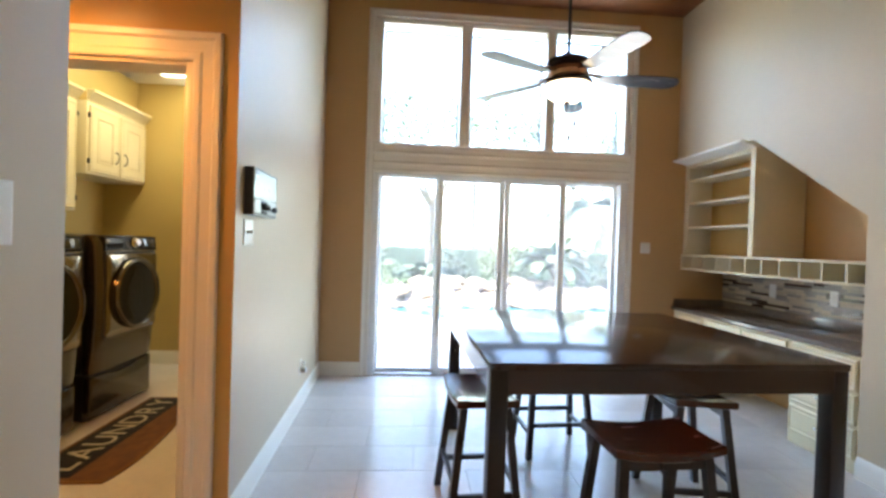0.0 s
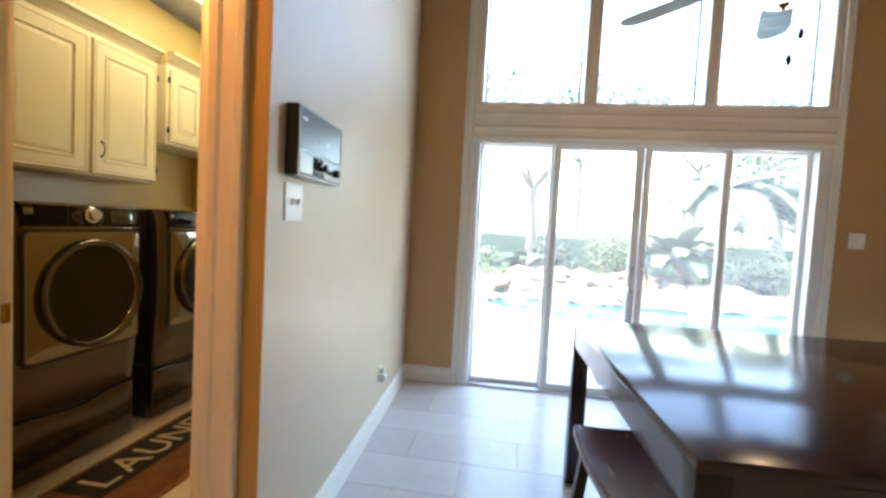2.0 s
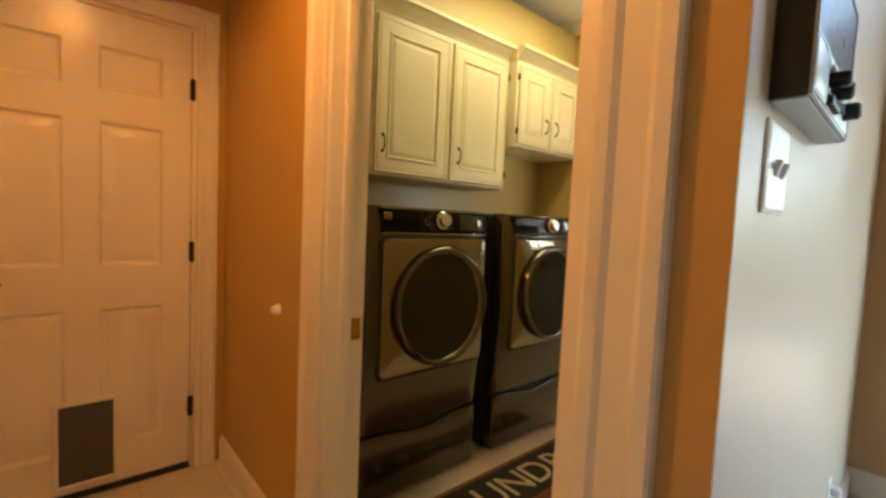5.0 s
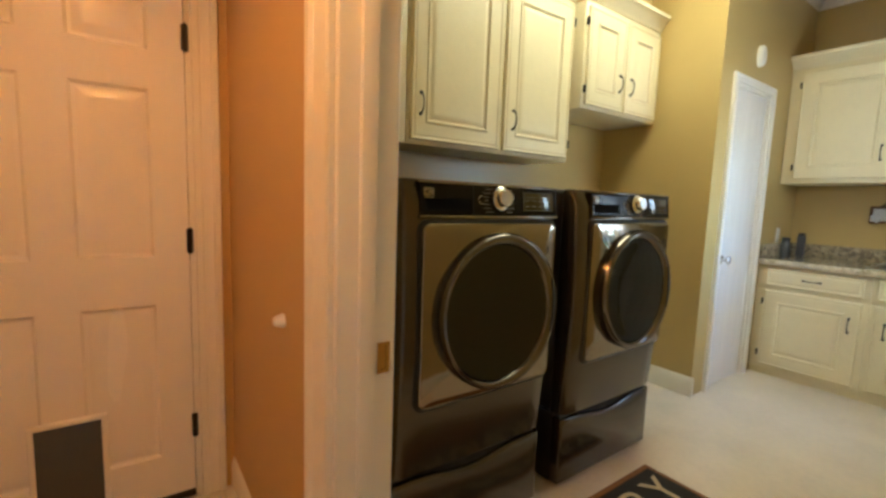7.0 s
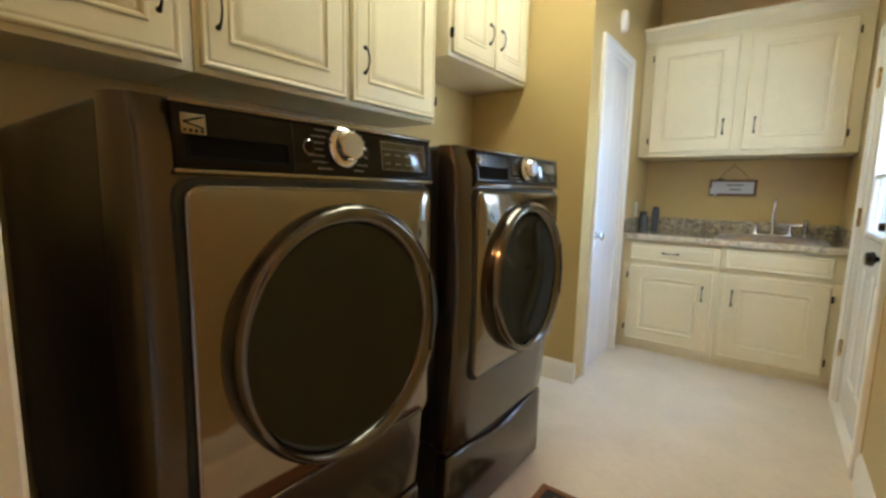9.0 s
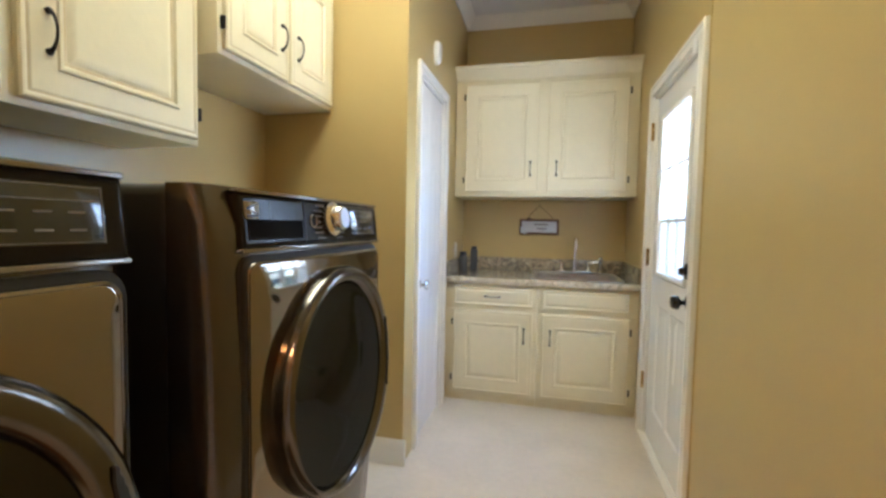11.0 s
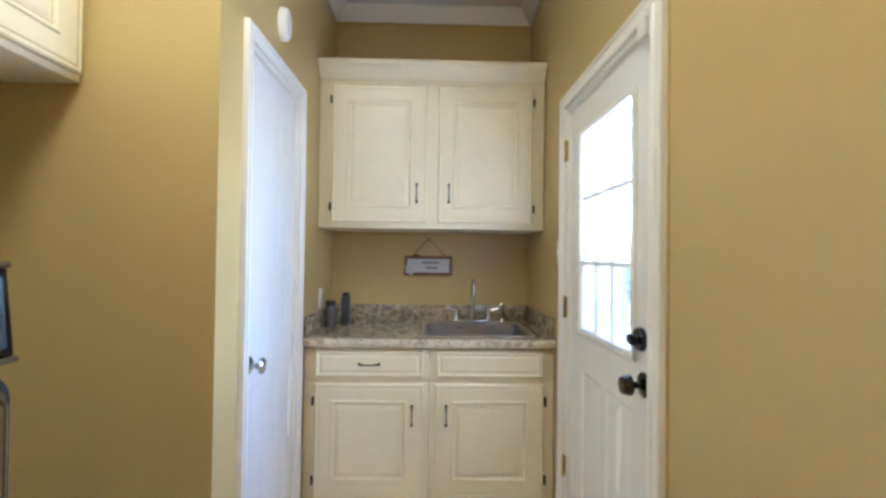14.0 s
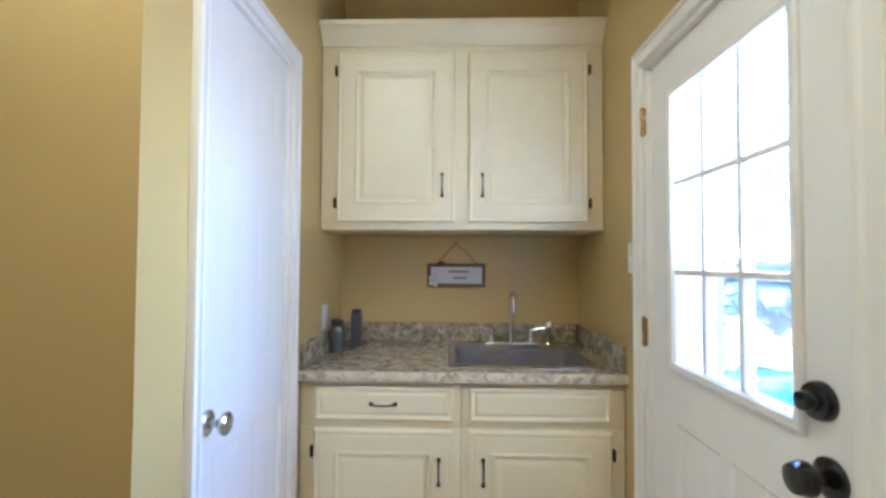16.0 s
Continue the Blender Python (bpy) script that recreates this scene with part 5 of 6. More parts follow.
# ---------------------------------------------------------------- dining room
inter = thing("wall_intercom", on_grey(3.79, 1.42), "dark brown wall intercom radio with a silver control strip", "intercom")
IW, IH, ID = 0.385, 0.225, 0.042
STRIP = 0.084
part("case", box(0, IW, -ID, 0, 0, IH, 0.002), "intercom_side", inter)
part("underside", box(0.004, IW - 0.004, -ID + 0.002, -0.002, -0.002, 0.001), "silver_panel", inter, "grey metal underside")
part("bezel", panel(0.0, IW, 0.0, IH, [(0.001, -ID + 0.002), (0.001, -ID - 0.004), (0.004, -ID - 0.004), (0.005, -ID + 0.001)], False, False), "silver_panel", inter, "thin silver rim")
part("grille", box(0.007, IW - 0.007, -ID - 0.002, -ID + 0.002, STRIP + 0.003, IH - 0.007), "intercom_face", inter, "dark blue-grey speaker panel")
part("divider", box(0.006, IW - 0.006, -ID - 0.0035, -ID + 0.002, STRIP - 0.003, STRIP + 0.0025, 0.001), "silver_panel", inter, "thin silver divider")
strip = part("control_strip", box(0.007, IW - 0.007, -ID - 0.003, -ID + 0.002, 0.010, STRIP - 0.004, 0.001), "silver_panel", inter, "silver control strip")
part("speaker_plate", box(0.012, 0.112, -ID - 0.0045, -ID - 0.002, 0.013, STRIP - 0.008, 0.001), "pale_plate", strip, "pale blank plate")
part("tuning_window", box(0.116, 0.205, -ID - 0.0048, -ID - 0.002, 0.030, STRIP - 0.010, 0.001), "console", strip, "black tuning window")
part("tuning_scale", box(0.150, 0.200, -ID - 0.0056, -ID - 0.0045, STRIP - 0.022, STRIP - 0.016), "sign_white", strip, "white tuning scale")
for x, z, r in ((0.148, 0.052, 0.012), (0.195, 0.046, 0.014), (0.318, 0.040, 0.015)):
    part("control_knob", moved(lathe([(0.001, 0), (r, 0), (r * 0.95, -0.020), (r * 0.7, -0.023), (0.001, -0.023)], 18, "y"), pose(x, -ID - 0.003, z)), "black_plastic", strip, "black knob")
for k in range(4):
    part("slide_key", box(0.120 + k * 0.022, 0.134 + k * 0.022, -ID - 0.011, -ID - 0.002, 0.012, 0.026, 0.001), "black_plastic", strip)
for k in range(3):
    part("switch_key", box(0.228 + k * 0.024, 0.242 + k * 0.024, -ID - 0.007, -ID - 0.002, 0.030, 0.046, 0.001), "grey_plastic", strip)
part("badge", box(0.026, 0.062, -ID - 0.0035, -ID - 0.001, IH - 0.045, IH - 0.033, 0.001), "sign_white", inter, "small pale badge")

plate("light_switch", on_grey(3.858, 1.335), "white double toggle switch under the intercom", 2, w=0.13, h=0.125)
plate("light_switch", pose(GREY_X, 2.55, 1.345, 0, 0, 90), "white switch plate by the hall corner", 1, w=0.08, h=0.125)
plate("light_switch", pose(2.22, WIN_Y, 1.335), "white switch plate beside the sliding door", 2, w=0.10, h=0.11)
ol = plate("outlet", on_grey(5.17, 0.315), "white wall outlet with plugged-in adapters", 1, kind_of="outlet")
part("plug", box(-0.024, 0.024, -0.045, -0.006, -0.045, -0.006, 0.006), "plastic", ol, "white plug-in adapter")
part("plug", box(-0.016, 0.02, -0.035, -0.006, 0.008, 0.036, 0.005), "plastic", ol, "white plug-in adapter")

# counter-height table
TX0, TX1, TY0, TY1, TZ = 0.155, 1.765, 3.435, 4.845, 0.84
tab = thing("dining_table", pose((TX0 + TX1) / 2, (TY0 + TY1) / 2, 0, 0, 0, 1.8), "square espresso counter-height dining table with a glossy top", "table")
hx, hy = (TX1 - TX0) / 2, (TY1 - TY0) / 2
part("tabletop", box(-hx, hx, -hy, hy, TZ - 0.03, TZ, 0.003), "espresso_top", tab)
for s in (-1, 1):
    part("apron", box(-hx + 0.075, hx - 0.075, s * (hy - 0.015) - 0.011, s * (hy - 0.015) + 0.011, TZ - 0.13, TZ - 0.031), "espresso", tab)
    part("apron", box(s * (hx - 0.015) - 0.011, s * (hx - 0.015) + 0.011, -hy + 0.075, hy - 0.075, TZ - 0.13, TZ - 0.031), "espresso", tab)
    for r in (-1, 1):
        cx, cy = s * (hx - 0.04), r * (hy - 0.04)
        part("leg", box(cx - 0.037, cx + 0.037, cy - 0.037, cy + 0.037, 0, TZ - 0.031, 0.004), "black_wood", tab)


def saddle_stool(m, label):
    t = thing("saddle_stool", m, label, "stool", "stools round the table")
    sw, sd, sh = 0.43, 0.30, 0.605
    loops = []
    for k in range(13):
        u = -1 + k / 6
        x = u * sw / 2
        dip = 0.020 * u * u
        z = sh - 0.022 + dip
        r = 0.006
        d = sd / 2 * (1 - 0.03 * u ** 4)
        loops.append([(x, -d, z - 0.034 + r), (x, -d, z - r), (x, -d + r, z), (x, -0.05, z - 0.004), (x, 0.05, z - 0.004), (x, d - r, z), (x, d, z - r), (x, d, z - 0.034 + r), (x, d - r, z - 0.034), (x, -d + r, z - 0.034)])
    part("seat", rings(loops), "seat", t, "red-brown saddle seat", 40)
    tops = {}
    for sx in (-1, 1):
        for sy in (-1, 1):
            a, b = Vector((sx * 0.165, sy * 0.105, sh - 0.052)), Vector((sx * 0.205, sy * 0.165, 0.0))
            tops[sx, sy] = (a, b)
            loops = [[p + Vector((i * 0.017, j * 0.017, 0)) for i, j in ((-1, -1), (1, -1), (1, 1), (-1, 1))] for p in (b, a)]
            part("leg", rings(loops), "black_wood", t)
    def at(leg, z):
        a, b = tops[leg]
        return b + (a - b) * (z / a.z)
    for s in (-1, 1):
        for z, pair in ((0.20, ((-1, s), (1, s))), (0.15, ((s, -1), (s, 1))), (sh - 0.075, ((-1, s), (1, s)))):
            a, b = at(pair[0], z), at(pair[1], z)
            along = (b - a).normalized()
            side = Vector((along.y, -along.x, 0)) * 0.009
            up = Vector((0, 0, 0.013 if z < 0.3 else 0.022))
            loops = [[p - side - up, p + side - up, p + side + up, p - side + up] for p in (a, b)]
            part("stretcher", rings(loops), "black_wood", t)
    return t


first = saddle_stool(pose(0.80, 3.325, 0, 0, 0, 3), "dark wooden saddle stool with a red-brown seat, pulled out")
for x, y, rz, text in ((0.205, 3.86, 94, "dark wooden saddle stool tucked beside the table's side"),
                       (1.31, 3.88, 82, "dark wooden saddle stool pushed under the table"),
                       (0.80, 4.50, 4, "dark wooden saddle stool at the table's far side")):
    tagged(copy_thing(first, pose(x, y, 0, 0, 0, rz)), text)

# ceiling fan
FAN = (0.83, 4.50)
FAN_Z = DINING_H - 0.04
fan = thing("ceiling_fan", pose(FAN[0], FAN[1], FAN_Z), "bronze five-blade ceiling fan with a lit bowl lamp", "ceiling fan")
part("canopy", moved(lathe([(0.001, 0), (0.07, 0), (0.068, -0.02), (0.045, -0.055), (0.02, -0.07), (0.001, -0.07)], 24), pose(0, 0, DINING_H - FAN_Z)), "fan_bronze", fan)
part("downrod", lathe([(0.011, -0.005), (0.011, -1.10)], 12), "black_plastic", fan)
part("motor", lathe([(0.012, -1.06), (0.035, -1.075), (0.05, -1.10), (0.11, -1.115), (0.14, -1.13), (0.145, -1.15), (0.13, -1.165), (0.10, -1.17)], 32), "fan_bronze", fan)
part("motor_band", lathe([(0.10, -1.168), (0.125, -1.18), (0.13, -1.205), (0.115, -1.23), (0.08, -1.235)], 32), "fan_copper", fan, "copper scrolled band")
part("lamp_fitter", lathe([(0.07, -1.232), (0.12, -1.25), (0.158, -1.262), (0.158, -1.285), (0.15, -1.288)], 32), "fan_bronze", fan)
part("globe", lathe([(0.150, -1.284), (0.148, -1.30), (0.125, -1.345), (0.085, -1.372), (0.04, -1.385), (0.001, -1.388)], 32), "fan_globe", fan, "glowing frosted bowl", 60)
part("finial", lathe([(0.001, -1.384), (0.022, -1.386), (0.018, -1.396), (0.008, -1.404), (0.001, -1.412)], 14), "fan_bronze", fan)
for k in range(5):
    a = 66 + 72 * k
    arm = pose(0, 0, -1.215, 0, 0, a)
    bm = bmesh.new()
    tube([(0.09, 0, 0.0), (0.13, 0.0, 0.012), (0.18, 0.018, 0.002), (0.24, 0.02, -0.006)], [0.012, 0.010, 0.008, 0.006], 8, bm)
    tube([(0.09, 0, 0.0), (0.13, 0.0, 0.012), (0.18, -0.018, 0.002), (0.24, -0.02, -0.006)], [0.012, 0.010, 0.008, 0.006], 8, bm)
    part("blade_iron", moved(bm, arm), "fan_copper", fan, "scrolled copper blade iron")
    outline = [(0.20, -0.035), (0.26, -0.056), (0.42, -0.070), (0.62, -0.074), (0.68, -0.062), (0.705, -0.03), (0.71, 0.0), (0.705, 0.03), (0.68, 0.062), (0.62, 0.074), (0.42, 0.070), (0.26, 0.056), (0.20, 0.035)]
    part("blade", moved(prism(outline, -0.003, 0.004), arm @ pose(0, 0, -0.012, -8, 2, 0)), "fan_blade", fan)
for dx, ln in ((-0.02, 0.37), (0.015, 0.27)):
    part("pull_chain", tube([(dx, -0.10, -1.27), (dx, -0.105, -1.40), (dx, -0.105, -1.27 - ln)], 0.0016, 6), "nickel", fan, "thin pull chain")
    part("chain_bob", moved(lathe([(0.001, 0.024), (0.007, 0.018), (0.011, 0.004), (0.010, -0.014), (0.001, -0.022)], 10), pose(dx, -0.105, -1.27 - ln - 0.01)), "fan_bronze", fan)

# unseen housing, added to go with the kitchen fill
can = thing("recessed_lamp", pose(1.1, 0.6, DINING_H), "round downlight housing added for the fill lamp, lit", "lamp")
part("trim_ring", lathe([(0.085, 0.0), (0.088, -0.004), (0.07, -0.008), (0.06, -0.002), (0.058, 0.0)], 28, "z", False, False), "plastic", can)
part("lens", lathe([(0.001, -0.003), (0.06, -0.003), (0.06, -0.001), (0.001, -0.001)], 24), "can_diffuser", can)

# desk niche
NX = 2.55
desk = thing("desk_worktop", pose(NX - 0.03, 4.092, 0.722), "brown speckled stone desk top in the niche", "worktop")
part("top", box(0, 3.078 - NX + 0.03, 0, WIN_Y - 4.094, 0, 0.032, 0.003), "desk_granite", desk)
part("back_splash", box(3.058 - NX + 0.03, 3.078 - NX + 0.03, 0.004, WIN_Y - 4.098, 0.033, 0.105, 0.003), "desk_granite", desk)
part("side_splash", box(0.02, 3.056 - NX + 0.03, WIN_Y - 4.114, WIN_Y - 4.095, 0.033, 0.105, 0.003), "desk_granite", desk)
# front faces -x
unit = thing("drawer_unit", pose(NX, 4.60, 0, 0, 0, -90), "cream three-drawer desk unit under the desk top", "cabinet")
UWD = 0.50
part("carcass", box(0, UWD, 0, 0.50, 0.0, 0.712, 0.002), "cream", unit)
for z0, z1 in ((0.09, 0.27), (0.295, 0.475), (0.50, 0.69)):
    d = part("drawer_front", panel(0.02, UWD - 0.02, z0, z1, DRAWER_PROFILE), "cream", unit, sharp=20)
    part("handle", moved(lathe([(0.001, -0.016), (0.006, -0.018), (0.006, -0.026), (0.014, -0.034), (0.013, -0.040), (0.001, -0.043)], 16, "y"), pose(UWD / 2, 0, (z0 + z1) / 2)), "nickel", d, "small round knob")
unit = thing("pencil_drawer", pose(NX, 5.50, 0, 0, 0, -90), "thin cream desk drawers over the knee space", "cabinet")
part("rail", box(0, 0.898, 0, 0.45, 0.59, 0.712, 0.002), "cream", unit)
for a, b in ((0.02, 0.435), (0.46, 0.88)):
    part("drawer_front", panel(a, b, 0.605, 0.70, DRAWER_PROFILE), "cream", unit, sharp=20)
unit = thing("desk_cabinet", pose(NX, WIN_Y - 0.004, 0, 0, 0, -90), "cream desk cabinet beside the window wall", "cabinet")
part("carcass", box(0, 0.49, 0, 0.50, 0.0, 0.712, 0.002), "cream", unit)
part("drawer_front", panel(0.03, 0.46, 0.57, 0.695, DRAWER_PROFILE), "cream", unit, sharp=20)
part("door", panel(0.03, 0.46, 0.09, 0.55, DOOR_PROFILE), "cream", unit, sharp=20)

cub = thing("pigeonhole_shelf", pose(2.60, WIN_Y - 0.004, 1.13, 0, 0, -90), "long cream row of eleven square pigeonholes", "shelf")
CL, CH, CDP = WIN_Y - 4.098, 0.155, 0.30
part("top_board", box(0, CL, 0, CDP, CH - 0.016, CH, 0.002), "cream_inner", cub)
part("bottom_board", box(0, CL, 0, CDP, 0, 0.016, 0.002), "cream_inner", cub)
part("back", box(0.005, CL - 0.005, CDP, CDP + 0.008, 0.002, CH - 0.002), "cream_inner", cub)
for k in range(12):
    x = 0.007 + (CL - 0.014) * k / 11
    part("divider", box(x - 0.0065, x + 0.0065, 0.002, CDP, 0.0165, CH - 0.0165), "cream_inner", cub)

BK = 0.92
case = thing("bookcase", pose(2.62, WIN_Y - 0.004, 1.289, 0, 0, -90), "cream built-in bookcase with three empty shelves", "bookcase")
HH = 2.185 - 1.289
part("side", box(0, 0.055, 0, 0.45, 0, HH, 0.002), "cream_inner", case)
part("side", box(BK - 0.055, BK, 0, 0.45, 0, HH, 0.002), "cream_inner", case)
part("top_rail", box(0.056, BK - 0.056, 0, 0.45, HH - 0.035, HH, 0.002), "cream_inner", case)
part("back", box(0.056, BK - 0.056, 0.25, 0.26, 0, HH - 0.036), "wall_hall", case, "tan painted back")
for z in (0.26, 0.50, 0.735):
    part("shelf", box(0.056, BK - 0.056, 0.008, 0.249, z - 0.01, z + 0.01, 0.002), "cream_inner", case)
LEDGE = [(0.03, 0.0), (-0.012, 0.0), (-0.022, 0.012), (-0.13, 0.030), (-0.14, 0.034), (-0.14, 0.050), (0.03, 0.050)]
bm = rings([[(x, o, HH + u) for o, u in LEDGE] for x in (0.0, BK)])
part("crown", bm, "trim", case, "white crown ledge")
plate("outlet", pose(3.052, 5.35, 0.99, 0, 0, -90), "white outlet on the mosaic splash", 1, kind_of="outlet")
plate("outlet", pose(3.052, 4.78, 0.99, 0, 0, -90), "white outlet on the mosaic splash", 1, kind_of="outlet")

orn = thing("wall_ornament", pose(ROOM_X1, 3.80, 1.83, 0, 0, -90), "round dark brown ornament on the wall", "wall decor")
part("disc", lathe([(0.001, 0), (0.115, 0), (0.12, -0.008), (0.105, -0.018), (0.085, -0.012), (0.03, -0.016), (0.001, -0.022)], 32, "y"), "fan_bronze", orn)

# ---------------------------------------------------------------- garden
om = thing("outdoor_mat", pose(1.05, 6.52, -0.0395), "dark grey ribbed mat outside the sliding door", "mat")
part("backing", box(-0.42, 0.42, -0.25, 0.25, 0, 0.008, 0.003), "rubber", om)
for k in range(16):
    part("rib", box(-0.40, 0.40, -0.235 + 0.03 * k, -0.217 + 0.03 * k, 0.008, 0.014, 0.002), "grey_plastic", om)
ground = solid("ground", box(-400, 400, -400, 800, -0.5, -0.14), "lawn", HOME, "green lawn beyond the pool", "ground", kind="structure")
POOL = [(-0.75, 10.7), (-0.2, 9.9), (0.8, 9.3), (2.4, 8.9), (4.4, 8.8), (6.6, 9.2), (8.2, 10.2), (8.4, 11.3), (7.2, 12.1), (5.2, 12.3), (3.0, 12.2), (1.0, 11.9), (-0.3, 11.4)]
def smooth_loop(pts, times=2):
    for _ in range(times):
        out = []
        for a, b in zip(pts, pts[1:] + pts[:1]):
            out += [(a[0] * 0.75 + b[0] * 0.25, a[1] * 0.75 + b[1] * 0.25), (a[0] * 0.25 + b[0] * 0.75, a[1] * 0.25 + b[1] * 0.75)]
        pts = out
    return pts
POOL = smooth_loop(POOL)
cen = (3.6, 10.6)
def far_out(p):
    d = Vector((p[0] - cen[0], p[1] - cen[1]))
    a = math.atan2(d.y, d.x)
    # a broad patio outline: out to the house on the near side, close to the water on the far side
    return (cen[0] + math.cos(a) * 12, max(6.17, cen[1] + math.sin(a) * (8 if d.y < 0 else 3.0)))
loops = [[(*far_out(p), -0.2) for p in POOL], [(*far_out(p), -0.045) for p in POOL], [(*p, -0.045) for p in POOL], [(*p, -0.2) for p in POOL]]
solid("patio", rings(loops, False, False), "concrete", HOME, "pale concrete pool deck", "patio", kind="structure")
solid("patio_strip", box(-0.96, 12, 6.165, 6.5, -0.2, -0.041), "concrete", HOME, "pale concrete strip along the house", "patio", kind="structure")
solid("pool_water", prism([(p[0], p[1]) for p in POOL], -0.135, -0.115), "water", HOME, "bright turquoise pool water", "water", kind="structure")

rng = random.Random(5)


def boulder(size, seed):
    r = random.Random(seed)
    bm = bmesh.new()
    bmesh.ops.create_icosphere(bm, subdivisions=3, radius=1)
    off = Vector((r.uniform(0, 50), r.uniform(0, 50), r.uniform(0, 50)))
    for v in bm.verts:
        n = noise.noise(v.co * 1.3 + off) * 0.35 + noise.noise(v.co * 3.1 + off) * 0.10
        v.co *= 1 + n
        v.co = Vector((v.co.x * size[0], v.co.y * size[1], v.co.z * size[2]))
    return bm


shapes = [finish(boulder((0.36, 0.30, 0.15), s), "boulder", "rock", 60) for s in range(7)]
k = 0
for row, (y, z, count, x0, x1) in enumerate(((11.75, -0.02, 17, -1.1, 6.8), (12.1, 0.12, 15, -0.8, 6.2), (12.5, 0.25, 12, -0.4, 4.6), (12.9, 0.38, 8, 0.2, 3.4))):
    for i in range(count):
        u = i / (count - 1)
        x = x0 + (x1 - x0) * u + rng.uniform(-0.12, 0.12)
        yy = y + rng.uniform(-0.12, 0.12) + (0.25 if x > 4 else 0) - (0.55 if x < -0.3 else 0)
        ob = new("boulder", shapes[k % 7])
        s = rng.uniform(0.75, 1.15)
        ob.matrix_world = pose(x, yy, z - 0.05, rng.uniform(-8, 8), rng.uniform(-8, 8), rng.uniform(0, 360)) @ Matrix.Diagonal((s, s, s * rng.uniform(0.8, 1.1), 1))
        tagged(ob, "tan weathered boulder of the pool's rock edge", "rock", "boulders behind the pool")
        k += 1
solid("rock_bed", prism(smooth_loop([(-1.2, 11.6), (6.8, 11.9), (6.6, 13.6), (3.4, 13.9), (-0.9, 13.2)]), -0.2, 0.12), "rock", HOME, "earthen bed under the boulders", "ground", kind="structure")


def leaf_cloud(n, size, shape, seed, squash=0.5):
    """Many small pointed leaves spread through a volume; shape gives a place for three random numbers."""
    r = random.Random(seed)
    verts, faces = [], []
    for _ in range(n):
        c = Vector(shape(r))
        d = Vector((r.gauss(0, 1), r.gauss(0, 1), r.gauss(0, 0.8))).normalized()
        s = d.cross(Vector((r.gauss(0, 1), r.gauss(0, 1), r.gauss(0, 1)))).normalized()
        L = size * r.uniform(0.6, 1.3)
        i = len(verts)
        verts += [c, c + d * L * 0.5 + s * L * squash * 0.5, c + d * L, c + d * L * 0.5 - s * L * squash * 0.5]
        faces.append((i, i + 1, i + 2, i + 3))
    me = bpy.data.meshes.new("leaves")
    me.from_pydata([tuple(v) for v in verts], [], faces)
    return me


def leafy(name, parent, me, mat):
    me.materials.append(M[mat])
    ob = new(name, me)
    ob.parent = parent
    return ob


def mound(rx, ry, rz, lumps, seed):
    r0 = random.Random(seed)
    cs = [(r0.uniform(-0.7, 0.7) * rx, r0.uniform(-0.7, 0.7) * ry, r0.uniform(0.25, 0.75) * rz, r0.uniform(0.3, 0.5)) for _ in range(lumps)]
    def shape(r):
        c = r.choice(cs)
        v = Vector((r.gauss(0, 1), r.gauss(0, 1), r.gauss(0, 1))).normalized() * r.uniform(0.5, 1) ** 0.4
        return (c[0] + v.x * rx * c[3], c[1] + v.y * ry * c[3], max(0.02, c[2] + v.z * rz * c[3]))
    return shape


def shrub(x, y, z, rx, rz, seed, label, mat="leaf", n=1500, leaf=0.10):
    t = thing("shrub", pose(x, y, z), label, "shrub")
    leafy("crown", t, leaf_cloud(n, leaf, mound(rx, rx * 0.8, rz, 9, seed), seed), mat)
    bm = bmesh.new()
    for k in range(5):
        a = k * 1.26
        tube([(0, 0, -0.05), (0.25 * rx * math.cos(a), 0.25 * rx * math.sin(a), 0.3 * rz), (0.5 * rx * math.cos(a), 0.5 * rx * math.sin(a), 0.6 * rz)], [0.025, 0.015, 0.006], 6, bm)
    part("stems", bm, "bark", t)


def frond(length, lift, droop, leaflets, width, broad, bm_leaf, bm_stem, m):
    """One feather frond: an arched midrib with thin leaflets on both sides."""
    pts = []
    for k in range(9):
        u = k / 8
        pts.append(Vector((length * u * (1 - 0.12 * u * u), 0, lift * u - droop * u * u)))
    tube([m @ p for p in pts], [0.018 * (1 - 0.8 * k / 8) for k in range(9)], 5, bm_stem)
    for k in range(leaflets):
        u = 0.12 + 0.88 * k / (leaflets - 1)
        i = min(int(u * 8), 7)
        p = pts[i].lerp(pts[i + 1], u * 8 - i)
        d = (pts[i + 1] - pts[i]).normalized()
        L = width * (0.5 + math.sin(math.pi * u) * 0.6)
        for s in (-1, 1):
            tip = p + d * L * 0.45 + Vector((0, s * L, 0.10 * L - 0.25 * L * u))
            mid = p.lerp(tip, 0.5) + Vector((0, 0, 0.03 * L))
            w = d * broad
            vs = [bm_leaf.verts.new(m @ q) for q in (p - w, mid - w * 1.4, tip, mid + w * 1.4, p + w)]
            bm_leaf.faces.new(vs)


